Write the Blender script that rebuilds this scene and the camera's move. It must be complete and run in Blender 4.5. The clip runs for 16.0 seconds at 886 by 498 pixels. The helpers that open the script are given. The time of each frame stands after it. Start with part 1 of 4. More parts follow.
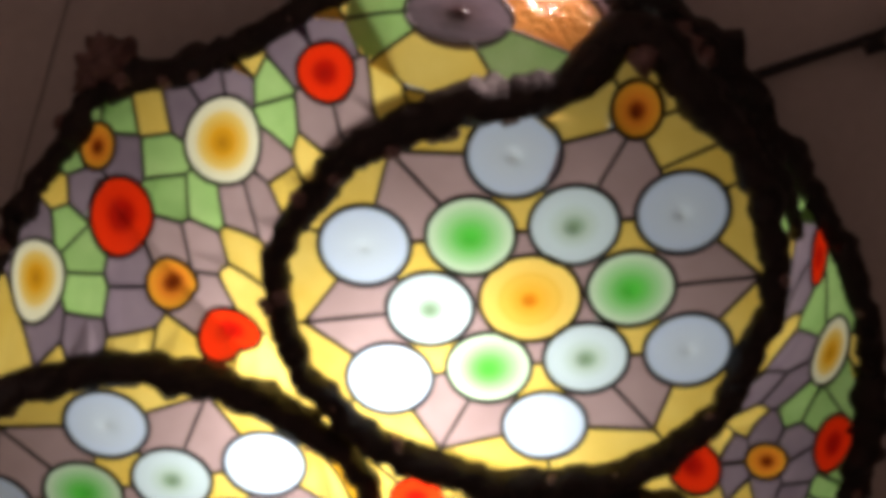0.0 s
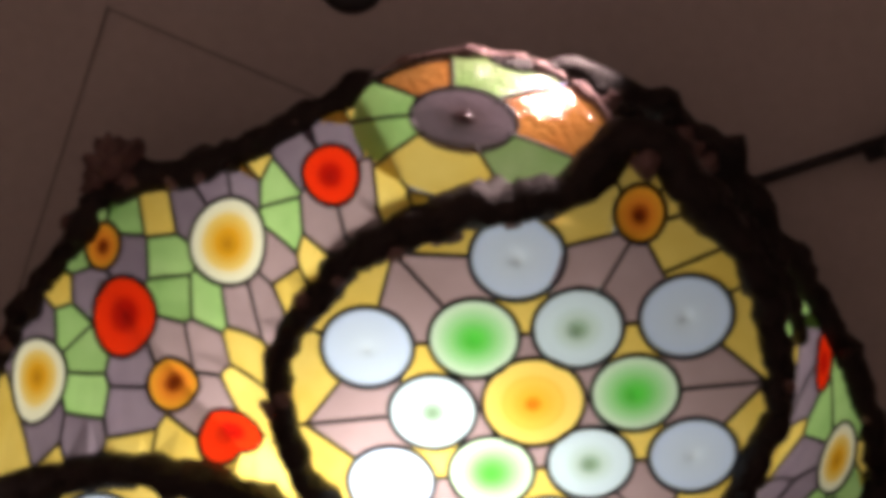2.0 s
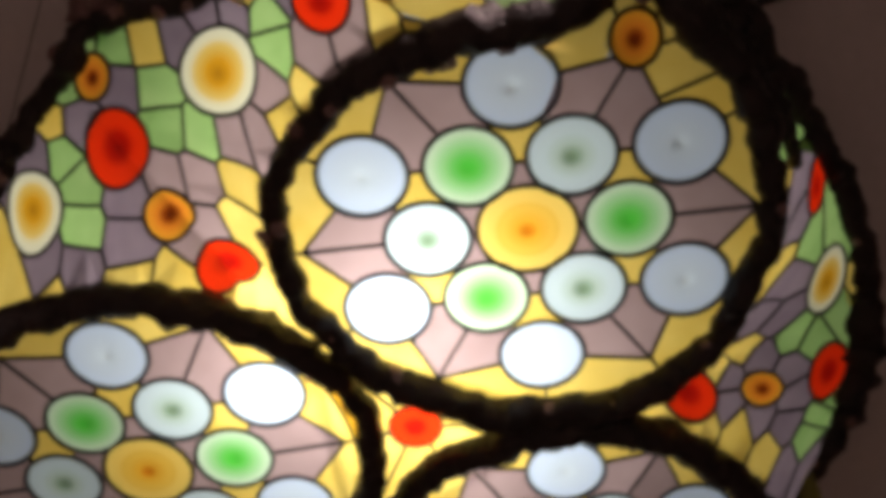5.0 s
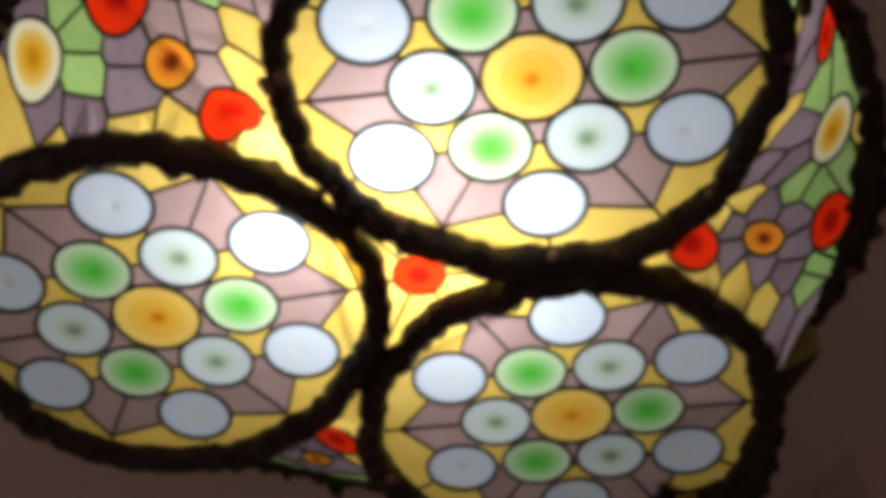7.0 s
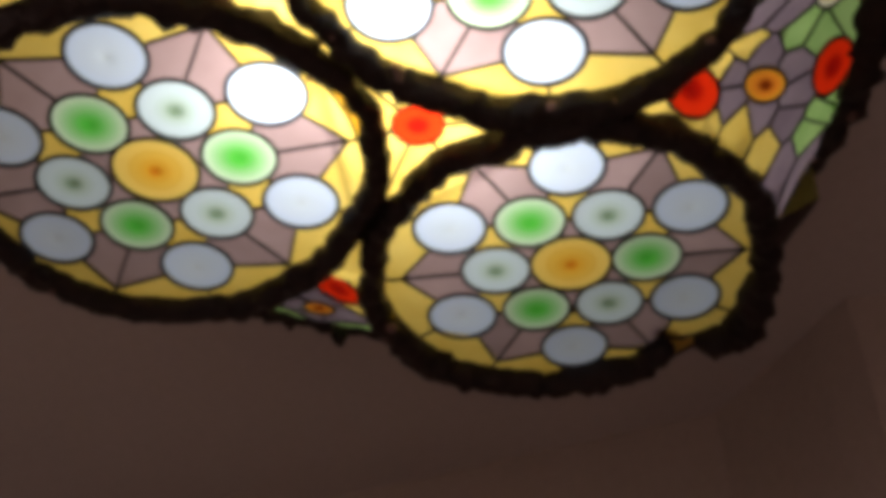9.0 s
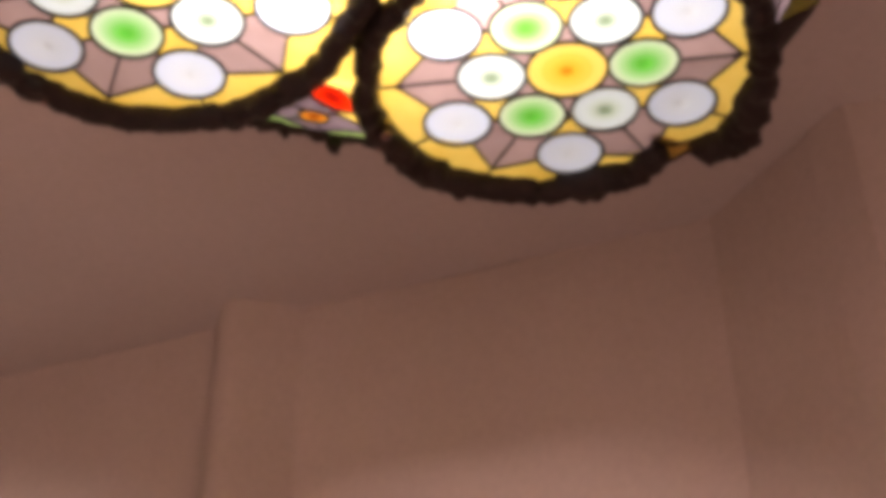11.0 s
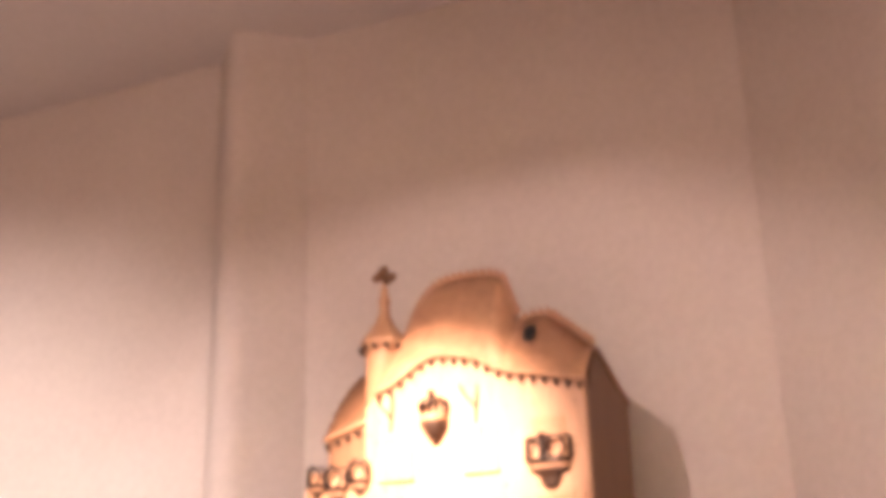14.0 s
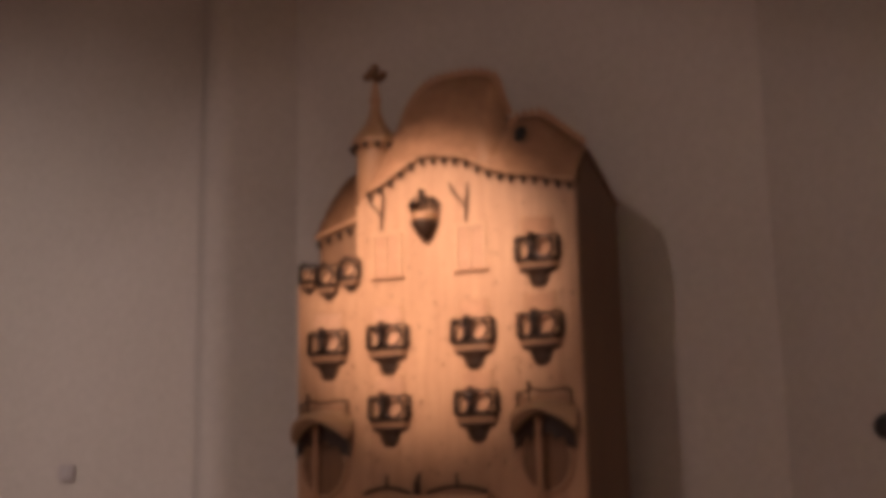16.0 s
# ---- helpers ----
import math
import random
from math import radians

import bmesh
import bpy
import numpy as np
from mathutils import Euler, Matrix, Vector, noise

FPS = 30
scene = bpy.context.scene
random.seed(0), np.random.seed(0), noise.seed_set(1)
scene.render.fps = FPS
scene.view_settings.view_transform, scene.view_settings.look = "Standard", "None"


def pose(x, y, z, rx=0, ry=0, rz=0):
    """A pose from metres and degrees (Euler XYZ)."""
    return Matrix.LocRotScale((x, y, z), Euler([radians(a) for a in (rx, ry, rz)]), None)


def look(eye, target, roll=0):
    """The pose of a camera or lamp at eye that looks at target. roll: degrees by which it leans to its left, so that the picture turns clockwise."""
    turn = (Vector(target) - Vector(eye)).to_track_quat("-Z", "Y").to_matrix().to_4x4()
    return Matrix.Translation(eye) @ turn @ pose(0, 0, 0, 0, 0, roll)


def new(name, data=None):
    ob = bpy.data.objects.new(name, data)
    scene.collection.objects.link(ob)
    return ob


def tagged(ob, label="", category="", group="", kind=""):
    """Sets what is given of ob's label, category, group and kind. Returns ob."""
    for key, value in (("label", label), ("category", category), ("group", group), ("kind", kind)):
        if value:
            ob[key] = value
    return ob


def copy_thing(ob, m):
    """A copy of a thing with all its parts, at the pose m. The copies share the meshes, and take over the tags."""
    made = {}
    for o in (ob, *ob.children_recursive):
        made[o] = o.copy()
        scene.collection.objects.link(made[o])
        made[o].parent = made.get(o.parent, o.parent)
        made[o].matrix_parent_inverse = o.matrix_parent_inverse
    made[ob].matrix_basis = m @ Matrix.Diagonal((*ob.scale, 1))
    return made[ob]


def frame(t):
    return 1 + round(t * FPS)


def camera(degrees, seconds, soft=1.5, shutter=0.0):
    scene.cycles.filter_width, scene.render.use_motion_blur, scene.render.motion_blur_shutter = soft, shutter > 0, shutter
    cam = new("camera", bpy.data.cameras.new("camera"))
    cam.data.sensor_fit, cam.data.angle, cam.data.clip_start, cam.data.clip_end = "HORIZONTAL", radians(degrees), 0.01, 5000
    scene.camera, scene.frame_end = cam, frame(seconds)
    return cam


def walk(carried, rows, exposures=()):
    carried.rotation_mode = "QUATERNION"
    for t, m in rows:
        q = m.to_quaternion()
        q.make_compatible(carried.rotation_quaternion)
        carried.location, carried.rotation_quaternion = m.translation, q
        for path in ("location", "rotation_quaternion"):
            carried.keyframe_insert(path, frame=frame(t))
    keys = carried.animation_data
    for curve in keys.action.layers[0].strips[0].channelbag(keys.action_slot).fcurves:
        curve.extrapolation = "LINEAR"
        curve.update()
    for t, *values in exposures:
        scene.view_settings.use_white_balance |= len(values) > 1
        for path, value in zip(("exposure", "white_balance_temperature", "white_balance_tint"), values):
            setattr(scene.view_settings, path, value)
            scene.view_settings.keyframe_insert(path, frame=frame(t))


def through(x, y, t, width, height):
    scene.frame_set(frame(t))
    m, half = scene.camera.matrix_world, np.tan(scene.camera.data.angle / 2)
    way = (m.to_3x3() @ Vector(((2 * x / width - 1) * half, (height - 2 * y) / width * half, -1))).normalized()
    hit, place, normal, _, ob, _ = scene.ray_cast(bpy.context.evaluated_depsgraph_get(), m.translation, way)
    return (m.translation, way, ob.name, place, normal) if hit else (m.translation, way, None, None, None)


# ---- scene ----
# camera: it stands at eye height and tilts down from the lamp to the model
cam = camera(39.6, 16.0, 7.0)
EYE = (0.0, 0.0, 1.6)
TILT = [  # seconds, yaw, pitch, roll
    (0.0, 0.30, 59.62, 1.10), (0.5, -0.29, 61.28, 0.56), (1.0, 0.27, 62.41, 1.24), (1.5, 0.83, 63.38, 1.83),
    (2.0, 0.92, 64.37, 2.06), (2.5, 0.18, 64.64, 1.54), (3.0, 0.08, 64.28, 1.34), (3.5, 0.42, 63.22, 1.39),
    (4.0, 0.40, 61.21, 0.73), (4.5, 0.46, 58.80, 0.97), (5.0, -0.00, 56.39, 0.58), (7.5, 0.16, 47.64, 0.81),
    (8.0, 0.38, 45.73, 0.56), (10.5, -0.54, 36.24, -0.40), (11.0, -0.25, 33.49, -0.30), (11.5, -0.23, 31.73, -0.55),
    (12.0, 0.30, 29.52, -1.59), (12.5, 0.00, 27.30, -2.00), (13.0, -0.04, 25.35, -1.36), (13.5, 0.40, 23.23, -1.68),
    (14.0, 0.51, 20.86, -1.61), (14.5, 0.48, 17.94, -1.00), (15.0, 0.51, 15.96, -0.99), (15.5, 0.60, 13.41, -0.70),
    (16.0, 0.30, 11.55, -1.11)]
EXPOSURES = [  # seconds, stops, kelvin, tint
    (0.0, -0.6, 6400, 8), (1.0, -0.55, 6400, 8), (2.0, -0.45, 6400, 9), (3.0, -0.25, 6400, 10), (3.5, -0.3, 6400, 10), (4.0, -0.45, 6400, 8), (5.0, -0.6, 6400, 8), (7.5, -0.4, 6350, 10), (8.0, -0.4, 6350, 10),
    (10.5, 0.45, 6650, 18), (11.0, 1.4, 7100, 23), (11.5, 1.76, 7100, 23), (12.0, 2.15, 7200, 23), (13.0, 2.35, 6900, 17), (14.5, 1.9, 6500, 10), (15.0, 1.3, 6500, 10), (15.5, 0.48, 6500, 9), (16.0, -0.2, 6500, 6)]
walk(cam, [(t, pose(*EYE, 90 + p, 0, y) @ pose(0, 0, 0, 0, 0, r)) for t, y, p, r in TILT], EXPOSURES)

# ---- plan ----
CEIL = 4.2
NX, NY = 0.3862, 0.9224            # the back wall's normal, away from the camera
LAMP_Z = 3.5                       # underside of the hanging glass lamp
HUB = (-0.058, 1.73)
DISHES = [(0.152, 1.22), (0.294, 2.13), (-0.62, 1.835)]
DISH_R = 0.452
RIM_H = 0.25
RIM = [(-190, 1.0), (-170, 0.96), (-150, 0.945), (-135, 0.96), (-127, 1.0), (-118, 0.945), (-110, 0.935), (-100, 0.985), (-92, 1.02), (-84, 1.05), (-76, 1.07), (-68, 1.065),
       (-60, 1.03), (-50, 0.985), (-40, 0.97), (-30, 0.968), (-18, 0.975), (0, 0.985), (15, 0.98), (30, 1.0), (51, 1.02), (80, 0.97), (142, 0.97), (170, 1.0)]  # bearing, reach of the uneven rim
# each medallion's ring: bearing, reach, thickness. The first is a drop whose tip climbs to the rim, the second ends in a curl
RINGS = [
    [(-180, 0.46, 0.022), (-161, 0.457, 0.022), (-150, 0.442, 0.024), (-138, 0.43, 0.027), (-126, 0.42, 0.031), (-112, 0.412, 0.034), (-97, 0.402, 0.035), (-88, 0.416, 0.033),
     (-81, 0.455, 0.034), (-75, 0.52, 0.032), (-69, 0.53, 0.034), (-62, 0.5, 0.036), (-52, 0.484, 0.032), (-40, 0.464, 0.029), (-27, 0.454, 0.026), (-8, 0.444, 0.024),
     (15, 0.432, 0.025), (44, 0.452, 0.028), (64, 0.446, 0.032), (88, 0.43, 0.032), (114, 0.424, 0.032), (149, 0.438, 0.027), (180, 0.46, 0.022)],
    [(47, 0.38, 0.012), (49, 0.395, 0.028), (60, 0.413, 0.034), (72, 0.42, 0.037), (100, 0.448, 0.035), (121, 0.473, 0.034), (144, 0.482, 0.032), (165, 0.475, 0.03), (180, 0.46, 0.028),
     (220, 0.437, 0.03), (246, 0.438, 0.034), (272, 0.45, 0.034), (297, 0.442, 0.033), (320, 0.447, 0.03), (356, 0.446, 0.032), (370, 0.46, 0.036), (382, 0.478, 0.043), (390, 0.475, 0.042),
     (396, 0.455, 0.036), (400, 0.43, 0.014)],
    [(-180, 0.445, 0.028), (-124, 0.447, 0.03), (-90, 0.452, 0.03), (-58, 0.466, 0.032), (-43, 0.484, 0.03), (-22, 0.5, 0.026), (-8, 0.487, 0.026), (17, 0.448, 0.028), (45, 0.438, 0.03),
     (81, 0.446, 0.029), (114, 0.457, 0.029), (145, 0.444, 0.03), (180, 0.445, 0.028)]]
# how each medallion's pattern is stretched: its middle, and where one metre to the east and to the north goes
LAYS = [(0.1547, 1.2174, 1.0348, -0.0432, 0.0248, 0.9361), (0.2962, 2.1282, 0.9781, -0.0321, 0.0032, 0.9901), (-0.6162, 1.8315, 1.0414, -0.1133, 0.0331, 0.9954)]
BULBS = [(-0.1 + 0.2 * math.cos(a), 1.55 + 0.2 * math.sin(a), 3.73) for a in (0.9, 2.99, 5.09)]


# ---- light ----
world = bpy.data.worlds.new("world")
scene.world = world
world.use_nodes = True
world.node_tree.nodes["Background"].inputs[0].default_value = (0.9, 0.75, 0.65, 1)
world.node_tree.nodes["Background"].inputs[1].default_value = 0.02


def spot(name, eye, target, watts, degrees, blend, colour, radius=0.04):
    data = bpy.data.lights.new(name, "SPOT")
    data.energy, data.spot_size, data.spot_blend, data.color, data.shadow_soft_size = watts, radians(degrees), blend, colour, radius
    ob = new(name, data)
    ob.matrix_world = look(eye, target)
    return ob


def bulb(name, place, watts, colour, radius):
    data = bpy.data.lights.new(name, "POINT")
    data.energy, data.color, data.shadow_soft_size = watts, colour, radius
    ob = new(name, data)
    ob.location = place
    return ob


WARM = (1.0, 0.655, 0.48)
SOFT = (1.0, 0.72, 0.7)
SPOT = (-1.215, 0.51, 3.44)
spot("spot_beam", (-1.55, 0.45, 3.74), (-0.09, 3.38, 2.22), 1280, 15.0, 1.0, WARM, 0.03)
spot("spot_wash", SPOT, (-0.52, 2.39, 2.4), 47, 60, 0.4, SOFT, 0.03)
spot("spot_left_wall", (-3.2, 1.6, 3.6), (-2.3, 4.9, 1.2), 200, 80, 1.0, (1.0, 0.82, 0.78), 0.03)
# two unseen fill lamps behind the camera, added so their bounce lifts the room
spot("fill_back", (-2.6, -2.0, 4.02), (-2.8, -3.8, 1.0), 800, 70, 0.6, SOFT)
spot("fill_floor", (-1.2, -1.5, 4.02), (0.0, -1.2, 0.0), 780, 100, 0.7, SOFT)
spot("spot_on_lamp", (0.51, 0.14, 4.13), (0.04, 0.77, 3.62), 210, 27, 1.0, SOFT, 0.02)
for p in BULBS:
    bulb("lamp_bulb_light", p, 10.0, (1.0, 0.95, 0.84), 0.06)

# ---- materials ----


class Nodes:
    def __init__(self, name):
        self.mat = bpy.data.materials.new(name)
        self.mat.use_nodes = True
        self.tree = self.mat.node_tree
        self.bsdf = self.tree.nodes["Principled BSDF"]
        self.out = self.tree.nodes["Material Output"]

    def add(self, kind, **sets):
        n = self.tree.nodes.new(kind)
        for k, v in sets.items():
            n.inputs[k.replace("_", " ")].default_value = v
        return n

    def link(self, a, b):
        self.tree.links.new(a, b)

    def coords(self, scale=(1, 1, 1), which="Object"):
        tc = self.tree.nodes.new("ShaderNodeTexCoord")
        mp = self.tree.nodes.new("ShaderNodeMapping")
        mp.inputs["Scale"].default_value = scale
        self.link(tc.outputs[which], mp.inputs["Vector"])
        return mp.outputs["Vector"]

    def noise(self, vec, scale, detail=4.0):
        n = self.add("ShaderNodeTexNoise", Scale=scale, Detail=detail)
        self.link(vec, n.inputs["Vector"])
        return n.outputs["Fac"]

    def ramp(self, fac, stops):
        n = self.tree.nodes.new("ShaderNodeValToRGB")
        e = n.color_ramp.elements
        while len(e) < len(stops):
            e.new(0.5)
        for k, (pos, col) in enumerate(stops):
            e[k].position, e[k].color = pos, (*col, 1)
        self.link(fac, n.inputs["Fac"])
        return n.outputs["Color"]

    def mix(self, a, b, fac, mode="MIX"):
        n = self.tree.nodes.new("ShaderNodeMix")
        n.data_type, n.blend_type = "RGBA", mode
        n.inputs["Factor"].default_value = fac
        self.link(a, n.inputs["A"])
        self.link(b, n.inputs["B"])
        return n.outputs["Result"]

    def bump(self, fac, strength, distance):
        n = self.add("ShaderNodeBump", Strength=strength, Distance=distance)
        self.link(fac, n.inputs["Height"])
        return n.outputs["Normal"]


def surface(name, low, high, scale, rough=0.6, metal=0.0, stretch=(1, 1, 1), bump=0.2, depth=0.004, fine=8.0, spec=0.4):
    """A paint or body material: two scales of noise in colour, fine relief."""
    m = Nodes(name)
    vec = m.coords(stretch)
    big = m.ramp(m.noise(vec, scale), [(0.3, low), (0.7, high)])
    small = m.ramp(m.noise(vec, scale * fine), [(0.25, tuple(0.85 * c for c in low)), (0.75, high)])
    m.link(m.mix(big, small, 0.4), m.bsdf.inputs["Base Color"])
    m.bsdf.inputs["Roughness"].default_value = rough
    m.bsdf.inputs["Metallic"].default_value = metal
    m.bsdf.inputs["Specular IOR Level"].default_value = spec
    m.link(m.bump(m.noise(vec, scale * fine), bump, depth), m.bsdf.inputs["Normal"])
    return m.mat


def lit_glass(name, stops, through=0.8, hammered=0.25, scale=40.0, rings=False, vary=0.12, rough=0.12):
    """Opalescent glass: lets light through diffusely, with a glossy face. rings: colour goes out from the middle of the piece."""
    m = Nodes(name)
    vec = m.coords()
    if rings:
        ln = m.tree.nodes.new("ShaderNodeVectorMath")
        ln.operation = "LENGTH"
        m.link(vec, ln.inputs[0])
        col = m.ramp(ln.outputs["Value"], stops)
    else:
        info = m.tree.nodes.new("ShaderNodeObjectInfo")
        add = m.tree.nodes.new("ShaderNodeVectorMath")
        add.operation = "ADD"
        m.link(vec, add.inputs[0])
        m.link(info.outputs["Random"], add.inputs[1])
        col = m.ramp(m.noise(add.outputs["Vector"], 9.0), stops)
        hsv = m.tree.nodes.new("ShaderNodeHueSaturation")
        ma = m.tree.nodes.new("ShaderNodeMapRange")
        ma.inputs["To Min"].default_value, ma.inputs["To Max"].default_value = 1 - vary, 1 + vary
        m.link(info.outputs["Random"], ma.inputs["Value"])
        m.link(ma.outputs["Result"], hsv.inputs["Value"])
        m.link(col, hsv.inputs["Color"])
        col = hsv.outputs["Color"]
    normal = m.bump(m.noise(vec, scale, 1.0 if hammered > 0.9 else 4.0), hammered, (0.007 if hammered > 0.9 else 0.004) if not rings else 0.03)
    trans = m.tree.nodes.new("ShaderNodeBsdfTranslucent")
    m.link(col, trans.inputs["Color"])
    m.link(col, m.bsdf.inputs["Base Color"])
    m.bsdf.inputs["Roughness"].default_value = rough
    m.bsdf.inputs["IOR"].default_value = 2.3 if hammered > 0.9 else 1.5
    m.link(normal, m.bsdf.inputs["Normal"])
    mx = m.tree.nodes.new("ShaderNodeMixShader")
    mx.inputs["Fac"].default_value = through
    m.link(m.bsdf.outputs["BSDF"], mx.inputs[1])
    m.link(trans.outputs["BSDF"], mx.inputs[2])
    m.link(mx.outputs["Shader"], m.out.inputs["Surface"])
    return m.mat


PLASTER = surface("plaster", (0.56, 0.5, 0.45), (0.64, 0.58, 0.53), 1.3, 0.85, bump=0.15, depth=0.003, fine=30, spec=0.2)
CEILING = surface("ceiling_paint", (0.54, 0.5, 0.48), (0.59, 0.55, 0.53), 0.9, 0.9, bump=0.1, depth=0.002, fine=40, spec=0.15)
FLOOR = surface("floor_stone", (0.3, 0.25, 0.21), (0.4, 0.34, 0.29), 2.0, 0.5)
SEAM = surface("seam_shadow_gap", (0.16, 0.14, 0.13), (0.2, 0.18, 0.16), 8.0, 0.9)
BLACK = surface("black_metal", (0.012, 0.012, 0.013), (0.02, 0.02, 0.021), 20.0, 0.5)
GREYWHITE = surface("white_metal", (0.5, 0.48, 0.46), (0.58, 0.56, 0.54), 6.0, 0.5)
LENS = surface("spot_lens", (0.7, 0.62, 0.55), (0.8, 0.7, 0.62), 6.0, 0.2)
ENAMEL = surface("white_enamel", (0.75, 0.73, 0.7), (0.82, 0.8, 0.77), 3.0, 0.5)
ZINC = surface("zinc_cover", (0.17, 0.165, 0.16), (0.22, 0.215, 0.21), 4.0, 0.6)
LEAD = surface("lead_came", (0.02, 0.017, 0.016), (0.04, 0.034, 0.032), 40.0, 0.55, 0.3)
BARK = surface("dark_bronze", (0.008, 0.006, 0.005), (0.03, 0.02, 0.017), 18.0, 0.5, 0.35, bump=0.8, depth=0.01, fine=5)
COPPER = surface("pink_copper_leaf", (0.11, 0.066, 0.06), (0.3, 0.19, 0.18), 30.0, 0.42, 0.5, bump=0.8, depth=0.01, fine=4)
WOOD = surface("carved_wood", (0.36, 0.185, 0.104), (0.54, 0.32, 0.192), 7.0, 0.5, 0.0, (6, 6, 0.7), 0.3, 0.002, 9)
# carved wood darkened for the shaded sides and wing; also plain brown parts
BROWNSHADE = surface("brown_wood_and_shade", (0.165, 0.082, 0.043), (0.235, 0.122, 0.062), 7.0, 0.55, 0.0, (6, 6, 0.7), 0.3, 0.002, 9)
WOODROOF = surface("roof_wood", (0.37, 0.19, 0.112), (0.54, 0.305, 0.185), 22.0, 0.5, 0.0, (1, 1, 1), 0.5, 0.003, 3)
# near black: shade under balconies and canopies put in, and dark carved parts
DARKSHADE = surface("dark_wood_and_shade", (0.022, 0.012, 0.008), (0.055, 0.028, 0.017), 20.0, 0.5)
IRON = surface("iron_railing", (0.025, 0.017, 0.015), (0.06, 0.038, 0.032), 60.0, 0.22, 0.6)
WOODPALE = surface("pale_wood", (0.46, 0.28, 0.165), (0.6, 0.38, 0.23), 12.0, 0.5, 0.0, (6, 6, 0.7), 0.3, 0.002, 9)
STUD = surface("stud_wood", (0.2, 0.1, 0.056), (0.3, 0.16, 0.09), 30.0, 0.6)
PLAQUE = surface("plaque_card", (0.44, 0.38, 0.38), (0.52, 0.46, 0.46), 30.0, 0.6)

MILK = lit_glass("milk_glass", [(0.0, (0.54, 0.6, 0.64)), (0.14, (0.62, 0.72, 0.86)), (0.86, (0.59, 0.7, 0.91)), (1.0, (0.22, 0.27, 0.34))], rings=True, scale=1.5)
MILKEYE = lit_glass("milk_glass_green_eye", [(0.0, (0.1, 0.17, 0.09)), (0.12, (0.22, 0.33, 0.22)), (0.32, (0.5, 0.64, 0.6)), (0.6, (0.6, 0.73, 0.8)), (0.88, (0.58, 0.7, 0.78)), (1.0, (0.2, 0.25, 0.28))], rings=True, scale=1.5)
GREENEYE = lit_glass("green_bullseye_glass", [(0.0, (0.05, 0.5, 0.02)), (0.3, (0.14, 0.56, 0.1)), (0.6, (0.34, 0.66, 0.3)), (0.85, (0.56, 0.74, 0.54)), (0.94, (0.52, 0.68, 0.52)), (1.0, (0.12, 0.22, 0.13))], rings=True, scale=1.5)
AMBER = lit_glass("amber_bullseye_glass", [(0.0, (0.6, 0.12, 0.004)), (0.1, (0.66, 0.2, 0.008)), (0.2, (0.78, 0.4, 0.03)), (0.5, (0.82, 0.52, 0.08)), (0.58, (0.78, 0.48, 0.07)), (0.66, (0.84, 0.57, 0.12)), (0.93, (0.82, 0.6, 0.15)), (1.0, (0.3, 0.2, 0.07))], rings=True, scale=1.5)
YELLOWEYE = lit_glass("yellow_eye_glass", [(0.0, (0.45, 0.2, 0.01)), (0.3, (0.72, 0.36, 0.015)), (0.6, (0.8, 0.58, 0.15)), (0.75, (0.8, 0.77, 0.55)), (0.94, (0.78, 0.77, 0.6)), (1.0, (0.2, 0.18, 0.1))], rings=True, scale=1.5)
REDEYE = lit_glass("red_bullseye_glass", [(0.0, (0.35, 0.006, 0.003)), (0.3, (0.5, 0.008, 0.003)), (0.55, (0.85, 0.03, 0.004)), (0.93, (0.85, 0.036, 0.005)), (1.0, (0.2, 0.01, 0.01))], rings=True, scale=1.5)
ORANGEEYE = lit_glass("orange_bullseye_glass", [(0.0, (0.1, 0.015, 0.004)), (0.22, (0.25, 0.04, 0.004)), (0.45, (0.75, 0.22, 0.02)), (0.93, (0.8, 0.36, 0.03)), (1.0, (0.2, 0.08, 0.01))], rings=True, scale=1.5)
MAUVEEYE = lit_glass("mauve_bullseye_glass", [(0.0, (0.012, 0.008, 0.008)), (0.12, (0.04, 0.02, 0.02)), (0.3, (0.13, 0.095, 0.108)), (0.6, (0.17, 0.13, 0.155)), (1.0, (0.19, 0.15, 0.175))], through=0.5, rings=True, scale=1.5)
YELLOW = lit_glass("yellow_glass", [(0.3, (0.74, 0.52, 0.1)), (0.7, (0.84, 0.64, 0.17))])
MAUVE = lit_glass("mauve_glass", [(0.3, (0.33, 0.232, 0.24)), (0.7, (0.4, 0.29, 0.305))])
VIOLET = lit_glass("violet_glass", [(0.3, (0.2, 0.15, 0.195)), (0.7, (0.27, 0.21, 0.255))])
GREEN = lit_glass("green_glass", [(0.3, (0.29, 0.5, 0.16)), (0.7, (0.42, 0.63, 0.24))])
HAMGREEN = lit_glass("hammered_green_glass", [(0.3, (0.3, 0.5, 0.17)), (0.7, (0.46, 0.64, 0.28))], through=0.4, hammered=1.0, scale=90.0, rough=0.04)
HAMORANGE = lit_glass("hammered_orange_glass", [(0.3, (0.55, 0.21, 0.05)), (0.7, (0.72, 0.33, 0.09))], through=0.35, hammered=1.0, scale=60.0, rough=0.04)

# ---- helpers of this scene ----


def part(name, bm, mat, parent=None, label="", smooth=False):
    me = bpy.data.meshes.new(name)
    bm.to_mesh(me)
    bm.free()
    me.materials.append(mat)
    if smooth:
        me.shade_smooth()
    ob = new(name, me)
    ob.parent = parent
    return tagged(ob, label) if label else ob


